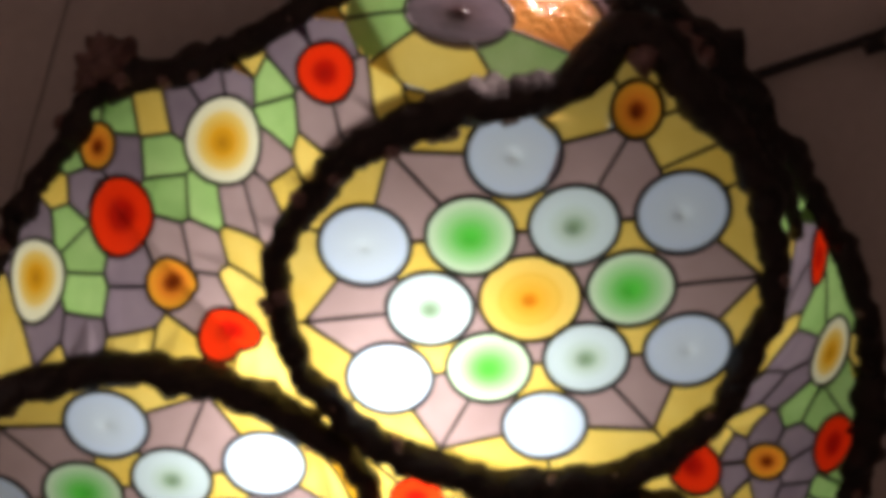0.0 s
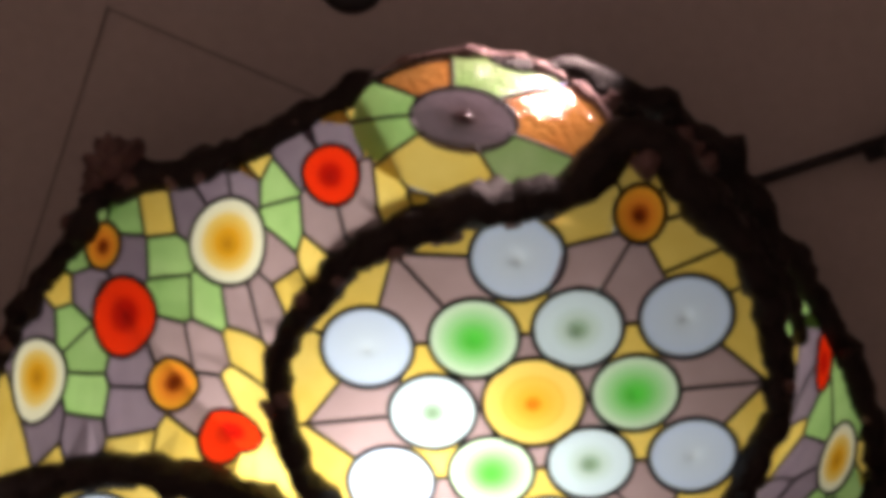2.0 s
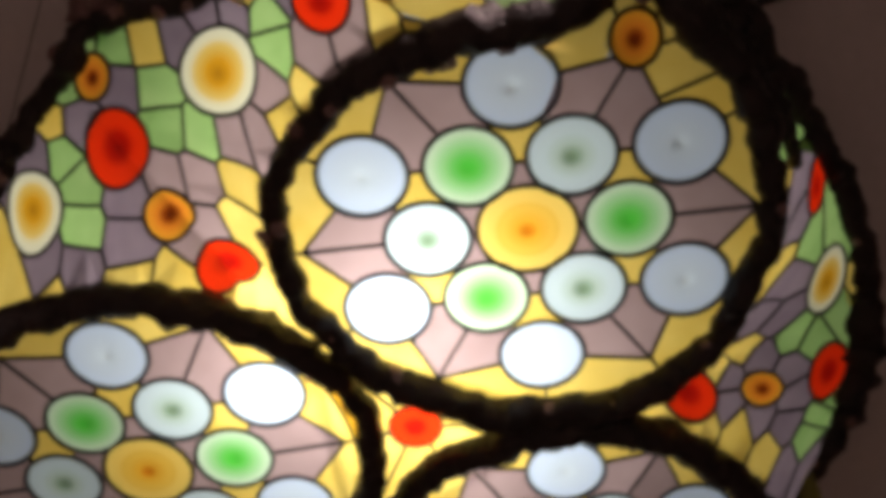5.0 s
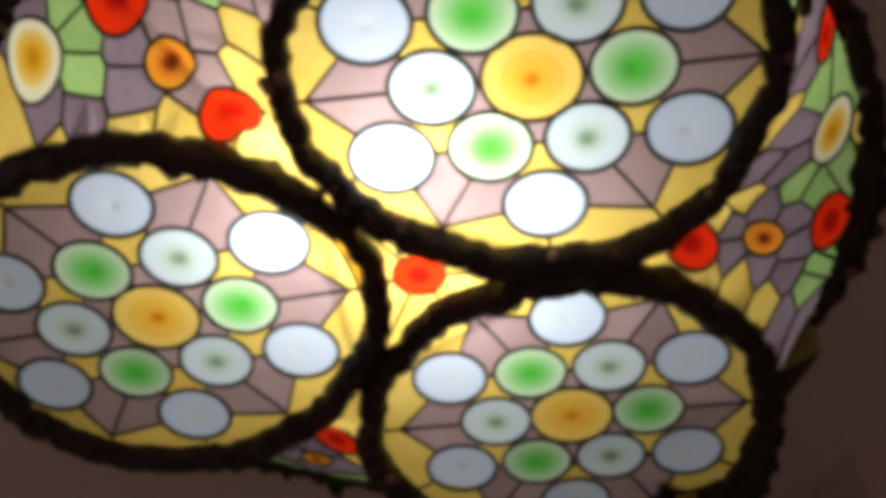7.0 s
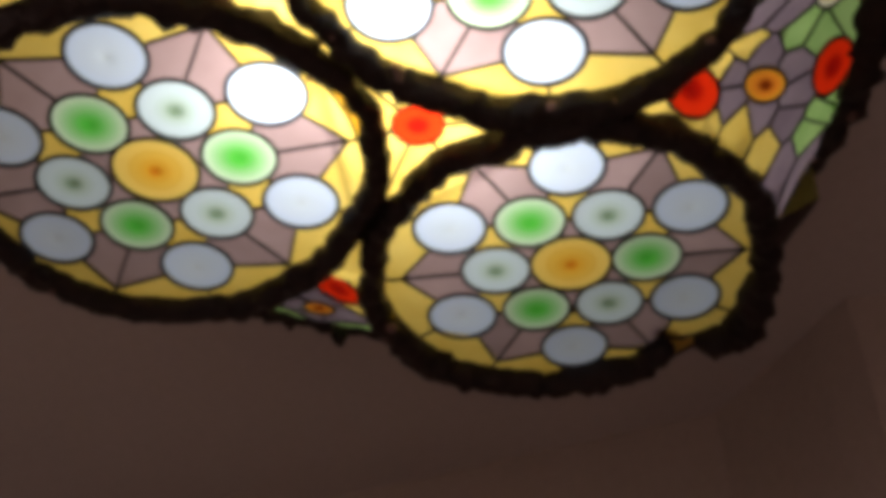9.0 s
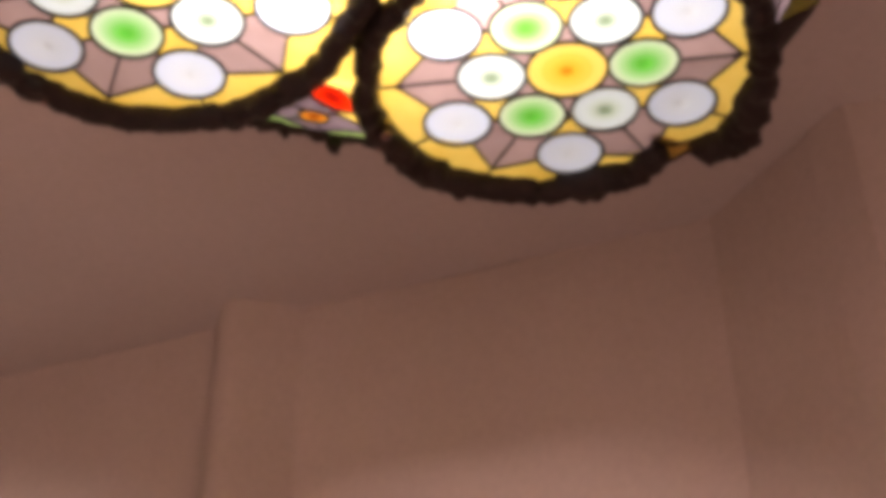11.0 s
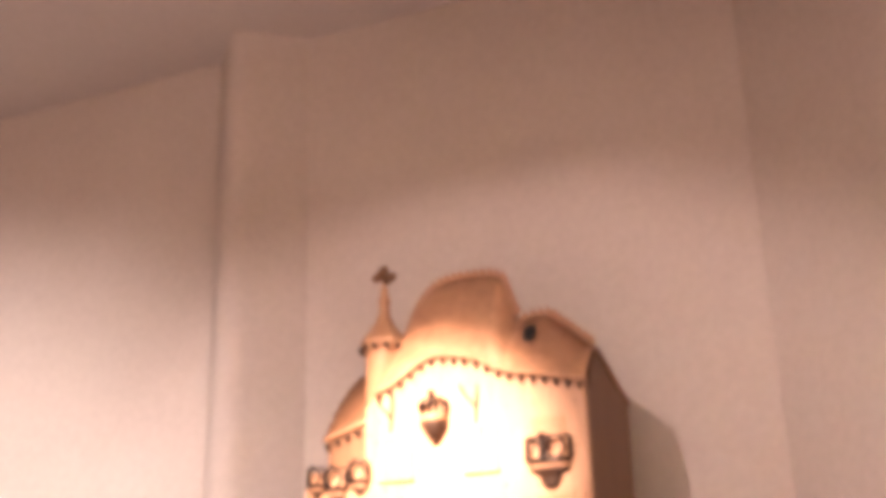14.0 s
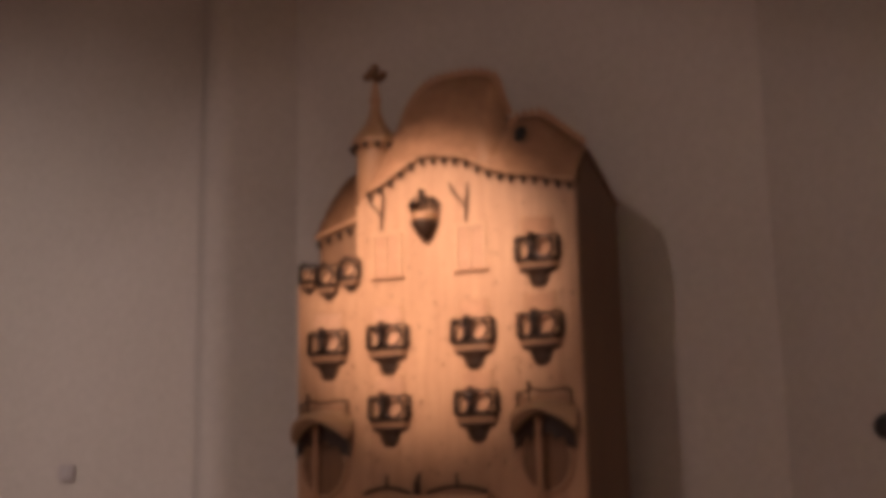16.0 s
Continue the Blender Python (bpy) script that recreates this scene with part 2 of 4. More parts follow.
def box(bm, x0, x1, y0, y1, z0, z1, m=Matrix.Identity(4)):
    vs = [bm.verts.new(m @ Vector((x, y, z))) for x in (x0, x1) for y in (y0, y1) for z in (z0, z1)]
    for a, b, c, d in ((0, 1, 3, 2), (4, 6, 7, 5), (0, 4, 5, 1), (2, 3, 7, 6), (0, 2, 6, 4), (1, 5, 7, 3)):
        bm.faces.new((vs[a], vs[b], vs[c], vs[d]))


def bevel(bm, w, seg=2):
    bmesh.ops.bevel(bm, geom=bm.edges[:], offset=w, segments=seg, affect="EDGES", profile=0.6)
    return bm


def lathe(bm, prof, seg=32, m=Matrix.Identity(4), sx=1.0, caps=True):
    rows = []
    for r, z in prof:
        rows.append([bm.verts.new(m @ Vector((sx * r * math.cos(2 * math.pi * k / seg), r * math.sin(2 * math.pi * k / seg), z))) for k in range(seg)])
    for a, b in zip(rows, rows[1:]):
        for k in range(seg):
            bm.faces.new((a[k], a[(k + 1) % seg], b[(k + 1) % seg], b[k]))
    for row in ((rows[0], rows[-1]) if caps else ()):
        bm.faces.new(row)
    bmesh.ops.recalc_face_normals(bm, faces=bm.faces[:])


def tube(bm, pts, radius, seg=8, closed=False, rough=0.0, flat=1.0, freq=14.0):
    """A rod along points, with an uneven, knotty skin where rough is given. radius: a number or one for each point."""
    pts = [Vector(p) for p in pts]
    n = len(pts)
    rows = []
    for k, p in enumerate(pts):
        a = pts[(k - 1) % n] if closed or k else pts[0]
        b = pts[(k + 1) % n] if closed or k < n - 1 else pts[-1]
        t = (b - a).normalized()
        side = t.cross(Vector((0, 0, 1)))
        side = side.normalized() if side.length > 1e-3 else Vector((1, 0, 0))
        up = side.cross(t)
        r = radius[k] if isinstance(radius, (list, tuple)) else radius
        row = []
        for j in range(seg):
            w = 2 * math.pi * j / seg
            q = p + r * (math.cos(w) * side + flat * math.sin(w) * up)
            if rough:
                q += (q - p) * rough * (1.3 * noise.noise(q * freq) + 0.7 * noise.noise(q * freq * 2.7))
            row.append(bm.verts.new(q))
        rows.append(row)
    for k in range(n if closed else n - 1):
        a, b = rows[k], rows[(k + 1) % n]
        for j in range(seg):
            bm.faces.new((a[j], a[(j + 1) % seg], b[(j + 1) % seg], b[j]))
    if not closed:
        bm.faces.new(rows[0])
        bm.faces.new(rows[-1])
    bmesh.ops.recalc_face_normals(bm, faces=bm.faces[:])


def thing(name, label, category, m=Matrix.Identity(4), kind="", group=""):
    ob = new(name)
    ob.matrix_world = m
    return tagged(ob, label, category, group, kind)


# ---- room ----
bm = bmesh.new()
box(bm, -5.2, 4.6, -4.2, 7.2, -0.1, 0.0)
tagged(part("floor", bm, FLOOR), "dull grey-brown stone floor of the gallery", "floor", kind="structure")
bm = bmesh.new()
box(bm, -5.2, 4.6, -4.2, 7.2, CEIL, CEIL + 0.12)
tagged(part("ceiling", bm, CEILING), "plain warm white plastered gallery ceiling", "ceiling", kind="structure")

CORNERS = [(-5.0, 6.242), (1.0, 3.73), (1.32, 3.08), (4.4, 2.85), (4.4, -4.0), (-5.0, -4.0)]
NAMES = ("wall_back", "wall_return", "wall_right_front", "wall_right", "wall_behind", "wall_left")
for k, name in enumerate(NAMES):
    a, b = Vector(CORNERS[k]), Vector(CORNERS[(k + 1) % 6])
    d = (b - a).normalized()
    out = Vector((-d.y, d.x)) * 0.14
    bm = bmesh.new()
    lo = [bm.verts.new((p.x, p.y, 0.0)) for p in (a, b, b + out + d * 0.1, a + out - d * 0.1)]
    hi = [bm.verts.new((v.co.x, v.co.y, CEIL)) for v in lo]
    bm.faces.new(lo[::-1])
    bm.faces.new(hi)
    for i in range(4):
        bm.faces.new((lo[i], lo[(i + 1) % 4], hi[(i + 1) % 4], hi[i]))
    bmesh.ops.recalc_face_normals(bm, faces=bm.faces[:])
    tagged(part(name, bm, PLASTER), "smooth warm white plastered gallery wall", "wall", kind="structure")

# pilaster on the back wall, with a rounded front arris
bm = bmesh.new()
outline = [(-0.95, 4.54)]
for k in range(7):
    f = k / 6
    p = Vector((-0.885, 4.335)).lerp(Vector((-0.845, 4.275)), f).lerp(Vector((-0.845, 4.275)).lerp(Vector((-0.77, 4.3)), f), f)
    outline.append((p.x, p.y))
outline += [(-0.56, 4.38), (-0.5, 4.6), (-0.85, 4.75)]
lo = [bm.verts.new((x, y, 0.0)) for x, y in outline]
hi = [bm.verts.new((x, y, CEIL)) for x, y in outline]
bm.faces.new(lo[::-1])
bm.faces.new(hi)
for i in range(len(lo)):
    j = (i + 1) % len(lo)
    bm.faces.new((lo[i], lo[j], hi[j], hi[i]))
bmesh.ops.recalc_face_normals(bm, faces=bm.faces[:])
tagged(part("pilaster", bm, PLASTER), "white plastered pilaster with a rounded front edge on the wall", "pilaster", kind="structure")

# access panel seams in the ceiling
SEAMS = [((-0.75, 0.69), (-0.30, 0.885)), ((-0.75, 0.69), (-1.05, 1.42)), ((-0.60, 1.62), (-1.05, 1.42)), ((-0.60, 1.62), (-0.30, 0.885))]
bm = bmesh.new()
for a, b in SEAMS:
    a, b = Vector(a), Vector(b)
    d = b - a
    box(bm, 0, d.length, -0.002, 0.002, CEIL - 0.002, CEIL + 0.01, Matrix.Translation((a.x, a.y, 0)) @ Matrix.Rotation(math.atan2(d.y, d.x), 4, "Z"))
tagged(part("ceiling_hatch_seam", bm, SEAM), "thin dark seam of an access hatch in the ceiling", "hatch seam", kind="structure")

# ---- the hanging glass lamp ----
lamp = thing("hanging_glass_lamp", "large leaded stained-glass hanging lamp with three lit medallions", "lamp", Matrix.Translation((HUB[0], HUB[1], 0)))
TO_HUB = Matrix.Translation((-HUB[0], -HUB[1], 0))


def into_lamp(bm):
    bmesh.ops.transform(bm, matrix=TO_HUB, verts=bm.verts[:])
    return bm


def dish_edge(th):
    """How far from the hub the outline of the three dishes lies in that direction."""
    far = 0.3
    u = Vector((math.cos(th), math.sin(th)))
    for c in DISHES:
        d = Vector(c) - Vector(HUB)
        along = d.dot(u)
        q = (DISH_R + 0.02) ** 2 - (d.length_squared - along * along)
        if q > 0 and along > 0:
            far = max(far, along + math.sqrt(q))
    return far


def rim(th):
    return max(dish_edge(th) + 0.012, float(np.interp((math.degrees(th) + 190) % 360 - 190, [a for a, r in RIM], [r for a, r in RIM])))


def skirt(x, y):
    """Height of the sloping glass skirt over the plan."""
    d = Vector((x - HUB[0], y - HUB[1]))
    th = math.atan2(d.y, d.x)
    edge = dish_edge(th)
    s = (d.length - edge) / max(rim(th) - edge, 0.02)
    return LAMP_Z + RIM_H * min(max(s, 0.0), 1.1)


def flat(x, y):
    return LAMP_Z


def clip(poly, p, q):
    """The part of a polygon nearer to p than to q."""
    mid, n = (p + q) / 2, q - p
    return clip_line(poly, mid, n)


def clip_line(poly, mid, n):
    out = []
    for a, b in zip(poly, poly[1:] + poly[:1]):
        da, db = (a - mid).dot(n), (b - mid).dot(n)
        if da <= 0:
            out.append(a)
        if (da < 0 < db) or (db < 0 < da):
            out.append(a.lerp(b, da / (da - db)))
    return out


class Oval:
    def __init__(self, x, y, a, b=None, turn=0.0):
        self.c, self.a, self.b, self.w = Vector((x, y)), a, b or a, radians(turn)

    def local(self, p):
        d = p - self.c
        c, s = math.cos(self.w), math.sin(self.w)
        return Vector(((c * d.x + s * d.y) / self.a, (c * d.y - s * d.x) / self.b))

    def point(self, ang):
        x, y = self.a * math.cos(ang), self.b * math.sin(ang)
        c, s = math.cos(self.w), math.sin(self.w)
        return self.c + Vector((c * x - s * y, s * x + c * y))


def dense(poly, step=0.012):
    out = []
    for a, b in zip(poly, poly[1:] + poly[:1]):
        n = max(1, int((b - a).length / step))
        out += [a.lerp(b, k / n) for k in range(n)]
    return out


def area(poly):
    return sum(a.x * b.y - b.x * a.y for a, b in zip(poly, poly[1:] + poly[:1])) / 2


def cut_one(poly, o):
    """The pieces of a dense outline that lie outside an oval; the oval's arcs close them."""
    if area(poly) < 0:
        poly = poly[::-1]
    inside = [o.local(p).length < 1 for p in poly]
    if all(inside):
        return []
    if not any(inside):
        return [poly]
    n = len(poly)
    start = next(k for k in range(n) if inside[k - 1] and not inside[k])
    chains = []
    for k in range(n):
        i = (start + k) % n
        if not inside[i]:
            if inside[i - 1]:
                chains.append([])
            chains[-1].append(poly[i])
    ang = lambda p: math.atan2(o.local(p).y, o.local(p).x)
    free, out = set(range(len(chains))), []
    while free:
        first = k = min(free)
        piece = []
        while k in free:
            free.discard(k)
            piece += chains[k]
            a0 = ang(chains[k][-1])
            k = min(range(len(chains)), key=lambda j: (a0 - ang(chains[j][0]) + 0.38) % (2 * math.pi))
            d = (a0 - ang(chains[k][0])) % (2 * math.pi)
            d = 0.0 if d > 5.9 else d
            m = max(2, int(d * max(o.a, o.b) / 0.01))
            piece += [o.point(a0 - d * j / m) for j in range(m + 1)]
        out.append(piece)
    return out


def clear_of(poly, o):
    """The outline with its inner points moved out to the oval's edge."""
    out = []
    for p in dense(poly, 0.006):
        q = o.local(p)
        out.append(o.point(math.atan2(q.y, q.x)) if q.length < 1 else p)
    return out


def cut(poly, ovals):
    pieces = [poly]
    for o in ovals:
        pieces = [clear_of(q, o) for p in pieces for q in cut_one(p, o)]
    return [p for p in pieces if len(p) > 3 and abs(area(p)) > 0.00012]


GAPS = [Oval(0.15, 1.222, 0.449, 0.414), Oval(*DISHES[1], 0.447), Oval(*DISHES[2], 0.452)]


def in_dish(p):
    return any(o.local(Vector((p.x, p.y))).length < 0.994 for o in GAPS)


def pane(poly, mat, height, parent, holes=()):
    if len(poly) < 3:
        return None
    bm = bmesh.new()
    f = bm.faces.new([bm.verts.new((p.x, p.y, 0.0)) for p in poly])
    bmesh.ops.triangulate(bm, faces=[f])
    lost = [g for g in bm.faces if (height is skirt and in_dish(g.calc_center_median())) or any(o.local(g.calc_center_median().xy).length < 0.998 for o in holes)]
    bmesh.ops.delete(bm, geom=lost, context="FACES")
    if not bm.faces:
        bm.free()
        return None
    for v in bm.verts:
        v.co.z = height(v.co.x, v.co.y)
    bmesh.ops.recalc_face_normals(bm, faces=bm.faces[:])
    if sum(g.normal.z * g.calc_area() for g in bm.faces) > 0:
        bmesh.ops.reverse_faces(bm, faces=bm.faces[:])
    return part("pane", into_lamp(bm), mat, parent)


def came(bm, poly, height, w=0.0042, drop=0.006):
    """A raised lead strip along an outline."""
    n = len(poly)
    rows = []
    for k, p in enumerate(poly):
        t = poly[(k + 1) % n] - poly[k - 1]
        if t.length < 1e-6:
            continue
        s = Vector((-t.y, t.x)).normalized() * w
        z = height(p.x, p.y)
        rows.append([bm.verts.new((q.x, q.y, zz)) for q, zz in ((p - s, z + 0.001), (p - s * 0.6, z - drop), (p + s * 0.6, z - drop), (p + s, z + 0.001))])
    for a, b in zip(rows, rows[1:] + rows[:1]):
        if height is skirt and (in_dish(a[1].co) or in_dish(b[1].co)):
            continue
        for j in range(3):
            bm.faces.new((a[j], a[j + 1], b[j + 1], b[j]))


def rondel_mesh(name, mat, rim):
    """A spun glass disc of radius 1 with a raised bead round it and a knob in its middle."""
    bm = bmesh.new()
    prof = [(0.0, 0.1), (0.06, 0.095), (0.14, 0.06), (0.3, 0.045), (0.5, 0.035), (0.7, 0.02), (0.88, 0.0), (0.97, -0.01), (1.01, -0.02)]
    rows = []
    for r, z in prof:
        rows.append([bm.verts.new((0, 0, -z))] if r == 0 else [bm.verts.new((r * math.cos(math.pi * k / 18), r * math.sin(math.pi * k / 18), -z)) for k in range(36)])
    for k in range(36):
        bm.faces.new((rows[0][0], rows[1][(k + 1) % 36], rows[1][k]))
    for a, b in zip(rows[1:], rows[2:]):
        for k in range(36):
            bm.faces.new((a[k], a[(k + 1) % 36], b[(k + 1) % 36], b[k]))
    me = bpy.data.meshes.new(name)
    bm.to_mesh(me)
    bm.free()
    me.materials.append(mat)
    me.shade_smooth()
    return me


RONDELS = {k: rondel_mesh("rondel", m, 1) for k, m in dict(milk=MILK, eye=MILKEYE, green=GREENEYE, amber=AMBER, yellow=YELLOWEYE, red=REDEYE, orange=ORANGEEYE, mauve=MAUVEEYE).items()}


def rondel(kind, oval, height, parent, label=""):
    """A spun disc; on the sloping skirt it follows the slope."""
    x, y = oval.c
    z = height(x, y)
    me = RONDELS[kind]
    if height is skirt:
        me = me.copy()
        for v in me.vertices:
            r = math.hypot(v.co.x, v.co.y)
            p = oval.point(math.atan2(v.co.y, v.co.x))
            q = oval.c.lerp(p, r)
            v.co.z = v.co.z * 0.05 + height(q.x, q.y) - z
    ob = new("rondel", me)
    ob.parent = parent
    ob.matrix_basis = TO_HUB @ Matrix.Translation((x, y, z)) @ Matrix.Rotation(oval.w, 4, "Z") @ Matrix.Diagonal((oval.a, oval.b, 1.0 if height is skirt else 0.06, 1))
    if label:
        tagged(ob, label)
    return ob


KNOBS = random.Random(8)


def ring_reach(rows, deg, column=1):
    """Reach or thickness of a ring at a bearing."""
    lo = rows[0][0]
    return float(np.interp((deg - lo) % 360 + lo, [row[0] for row in rows], [row[column] for row in rows]))


def medallion(c, extra=()):
    """A dish: an amber middle, six bullseyes, six milk discs, mauve arrows and a yellow border in a knotty ring."""
    which = DISHES.index(c)
    rows, lay_ = RINGS[which], LAYS[which]
    is_open = rows[-1][0] - rows[0][0] < 359
    bm = bmesh.new()
    n = 240
    path, rad = [], []
    for k in range(n):
        deg = rows[0][0] + (rows[-1][0] - rows[0][0]) * k / (n - 1 if is_open else n)
        w = radians(deg)
        thick = ring_reach(rows, deg, 2)
        r = ring_reach(rows, deg) + 0.004 * math.sin(11 * w + c[1] * 7) + 0.003 * math.sin(23 * w + c[0] * 5)
        climb = 0.05 * math.exp(-((deg + 73) / 9) ** 2) if which == 0 else 0.0
        path.append((c[0] + r * math.cos(w), c[1] + r * math.sin(w), LAMP_Z - 0.012 - 0.3 * (thick - 0.026) + climb))
        rad.append(thick * (1 + 0.16 * abs(math.sin(17 * w + c[0])) ** 0.7 + 0.14 * noise.noise(Vector((5 * math.cos(w), 5 * math.sin(w), c[0] * 5)))))
    tube(bm, path, rad, 10, not is_open, 0.3, 1.15, 26.0)
    ring = part("ring_frame", into_lamp(bm), BARK, lamp, "knotty dark bronze ring round a medallion", True)
    for k in range(26):
        w = radians(KNOBS.uniform(0, 360))
        if which == 0 and -90 < (math.degrees(w) + 180) % 360 - 180 < -50:
            w += radians(150)
        if which == 1 and 40 < math.degrees(w) < 52:
            w += radians(60)
        bm = bmesh.new()
        bmesh.ops.create_icosphere(bm, subdivisions=2, radius=KNOBS.uniform(0.01, 0.019))
        for v in bm.verts:
            v.co += v.co * 0.6 * noise.noise(v.co * 60 + Vector((k, c[0] * 7, 0)))
        r = ring_reach(rows, math.degrees(w)) + KNOBS.uniform(-0.02, 0.024)
        bmesh.ops.translate(bm, verts=bm.verts[:], vec=(c[0] + r * math.cos(w), c[1] + r * math.sin(w), LAMP_Z - 0.03 + KNOBS.uniform(-0.012, 0.02)))
        part("knob", into_lamp(bm), COPPER if KNOBS.random() < 0.45 else BARK, ring, "", True)
    mid = Vector(lay_[:2])
    spread = Matrix(((lay_[2], lay_[4]), (lay_[3], lay_[5])))
    at = lambda r, deg: mid + spread @ (r * Vector((math.cos(radians(deg)), math.sin(radians(deg)))))

    def border(deg):
        d = at(0.45, deg) - Vector(c)
        b = math.degrees(math.atan2(d.y, d.x))
        r = ring_reach(rows, b) - (0.028 if is_open and 34 < b < 58 else 0.0)
        return Vector(c) + d.normalized() * r

    discs = [Oval(*mid, 0.094)]
    kinds = ["amber"]
    for k in range(6):
        discs.append(Oval(*at(0.178, -6 + 60 * k), 0.081))
        kinds.append("green" if k % 2 == 0 else "eye")
    for k in range(6):
        discs.append(Oval(*at(0.315, 24 + 60 * k), 0.083))
        kinds.append("milk")
    for d, k in zip(discs, kinds):
        rondel(k, d, flat, ring)
    holes = [Oval(d.c.x, d.c.y, d.a * 1.0) for d in discs] + list(extra)
    lead = bmesh.new()
    for d in holes:
        came(lead, [d.point(2 * math.pi * j / 40) for j in range(40)], flat)

    def lay(points, mat):
        for p in cut(dense(points, 0.004), holes):
            pane(p, mat, flat, ring, holes)
            came(lead, p, flat, 0.003)

    for k in range(6):
        a0, a1 = -6 + 60 * k, 54 + 60 * k
        o0, o1 = at(0.315, a0 - 30), at(0.315, a0 + 30)
        r0, r1 = at(0.178, a0), at(0.178, a1)
        tip = at(0.405, a0)
        lay([mid, r0, r1], MAUVE)
        lay([r0, o1, r1], YELLOW)
        lay([r0, o0, tip], MAUVE)
        lay([r0, tip, o1], MAUVE)
        if which == 0 and k == 5:  # smaller panes round the orange disc
            for lo, hi, start in ((-30, -12, [tip, o0]), (-12, 0, [tip]), (0, 10, [tip])):
                lay(start + [border(a0 + lo + (hi - lo) * j / 4) for j in range(5)], YELLOW)
            half = tip.lerp(o1, 0.5)
            lay([tip, border(a0 + 10), border(a0 + 15), border(a0 + 20), half], YELLOW)
            lay([half, border(a0 + 20), border(a0 + 25), border(a0 + 30), o1], YELLOW)
            continue
        lay([tip, o0] + [border(a0 - 30 + 5 * j) for j in range(7)], YELLOW)
        lay([tip] + [border(a0 + 5 * j) for j in range(7)] + [o1], YELLOW)
    part("lead_came", into_lamp(lead), LEAD, ring)
    for d, kind in EXTRA.get(c, ()):
        rondel(kind, d, flat, ring)
    return ring


EXTRA = {DISHES[0]: [(Oval(0.316, 0.838, 0.054, 0.043, 84), "orange")]}
for c in DISHES:
    medallion(c, [o for o, k in EXTRA.get(c, ())])

# glass skirt between the dishes: discs with panes laid round them
SIDE_A = [  # kind, x, y, half length, half width, turn
    ("yellow", -0.417, 0.986, 0.084, 0.067, 141), ("red", -0.63, 1.155, 0.074, 0.063, -66), ("yellow", -0.812, 1.29, 0.074, 0.058, 141),
    ("orange", -0.53, 1.267, 0.049, 0.039, 10), ("red", -0.415, 1.349, 0.06, 0.04, 4), ("orange", -0.672, 1.032, 0.05, 0.034, -65),
    ("red", -0.219, 0.832, 0.058, 0.035, 160)]
SIDE_B = [("yellow", 0.8, 1.468, 0.084, 0.046, -91), ("orange", 0.68, 1.684, 0.055, 0.032, -152), ("red", 0.847, 1.707, 0.074, 0.05, -102),
          ("red", 0.51, 1.65, 0.07, 0.04, -150), ("red", 0.739, 1.24, 0.05, 0.024, -88)]
SIDE_C = [("red", -0.262, 2.36, 0.076, 0.058, -60), ("orange", -0.33, 2.53, 0.05, 0.036, -45)]
SEEDS_A = {
    "green": [(-0.691, 0.954), (-0.622, 0.967), (-0.327, 0.876), (-0.304, 0.921), (-0.543, 1.034), (-0.524, 1.102), (-0.46, 1.102), (-0.744, 1.185), (-0.704, 1.227), (-0.696, 1.292), (-0.744, 1.051)],
    "violet": [(-0.499, 0.941), (-0.451, 0.898), (-0.39, 0.882), (-0.303, 0.827), (-0.618, 1.035), (-0.709, 1.129), (-0.616, 1.243), (-0.614, 1.3), (-0.81, 1.191), (-0.781, 1.348), (-0.694, 1.345), (-0.208, 0.773)]}
SEEDS_A2 = {
    "mauve": [(-0.229, 0.902), (-0.152, 0.852), (-0.311, 0.976), (-0.33, 1.067), (-0.385, 1.089), (-0.534, 1.202), (-0.467, 1.19), (-0.462, 1.3)],
    "gold": [(-0.56, 0.956), (-0.371, 0.852), (-0.771, 1.13), (-0.23, 0.943), (-0.277, 1.01), (-0.374, 1.167), (-0.378, 1.255), (-0.605, 1.37), (-0.51, 1.38), (-0.367, 1.436),
             (-0.74, 1.4), (-0.82, 1.41), (-0.099, 0.834), (-0.042, 0.816), (-0.179, 0.744), (0.06, 0.78)]}
SEEDS_B = {
    "green": [(0.653, 1.09), (0.747, 1.343), (0.792, 1.337), (0.858, 1.572), (0.799, 1.614), (0.744, 1.587), (0.841, 1.819), (0.872, 1.785), (0.812, 1.85)],
    "violet": [(0.658, 1.195), (0.674, 1.279), (0.69, 1.411), (0.698, 1.527), (0.639, 1.478), (0.669, 1.623), (0.599, 1.649), (0.595, 1.681), (0.748, 1.669), (0.758, 1.728), (0.675, 1.734), (0.738, 1.781), (0.745, 1.877), (0.82, 1.95)],
    "gold": [(0.62, 1.13), (0.651, 1.319), (0.63, 1.589), (0.569, 1.625), (0.545, 1.698), (0.623, 1.749), (0.693, 1.811), (0.914, 1.538), (0.8, 2.05)]}
SEEDS_C = {
    "gold": [(-0.2, 2.27), (-0.33, 2.34), (-0.19, 2.42), (-0.14, 2.5), (-0.4, 2.42), (-0.1, 2.58)],
    "violet": [(-0.33, 2.45), (-0.26, 2.53), (-0.39, 2.53)],
    "green": [(-0.46, 2.6), (-0.2, 2.66)]}
GLASS = dict(green=GREEN, violet=VIOLET, mauve=MAUVE, gold=YELLOW)


def turned(p, deg):
    d = Vector((p[0] - HUB[0], p[1] - HUB[1]))
    d.rotate(Matrix.Rotation(radians(deg), 2))
    return (HUB[0] + d.x, HUB[1] + d.y)


def inside_rim(q):
    d = q - Vector(HUB)
    far = rim(math.atan2(d.y, d.x)) + 0.004
    return Vector(HUB) + d * min(1.0, far / max(d.length, 0.01))


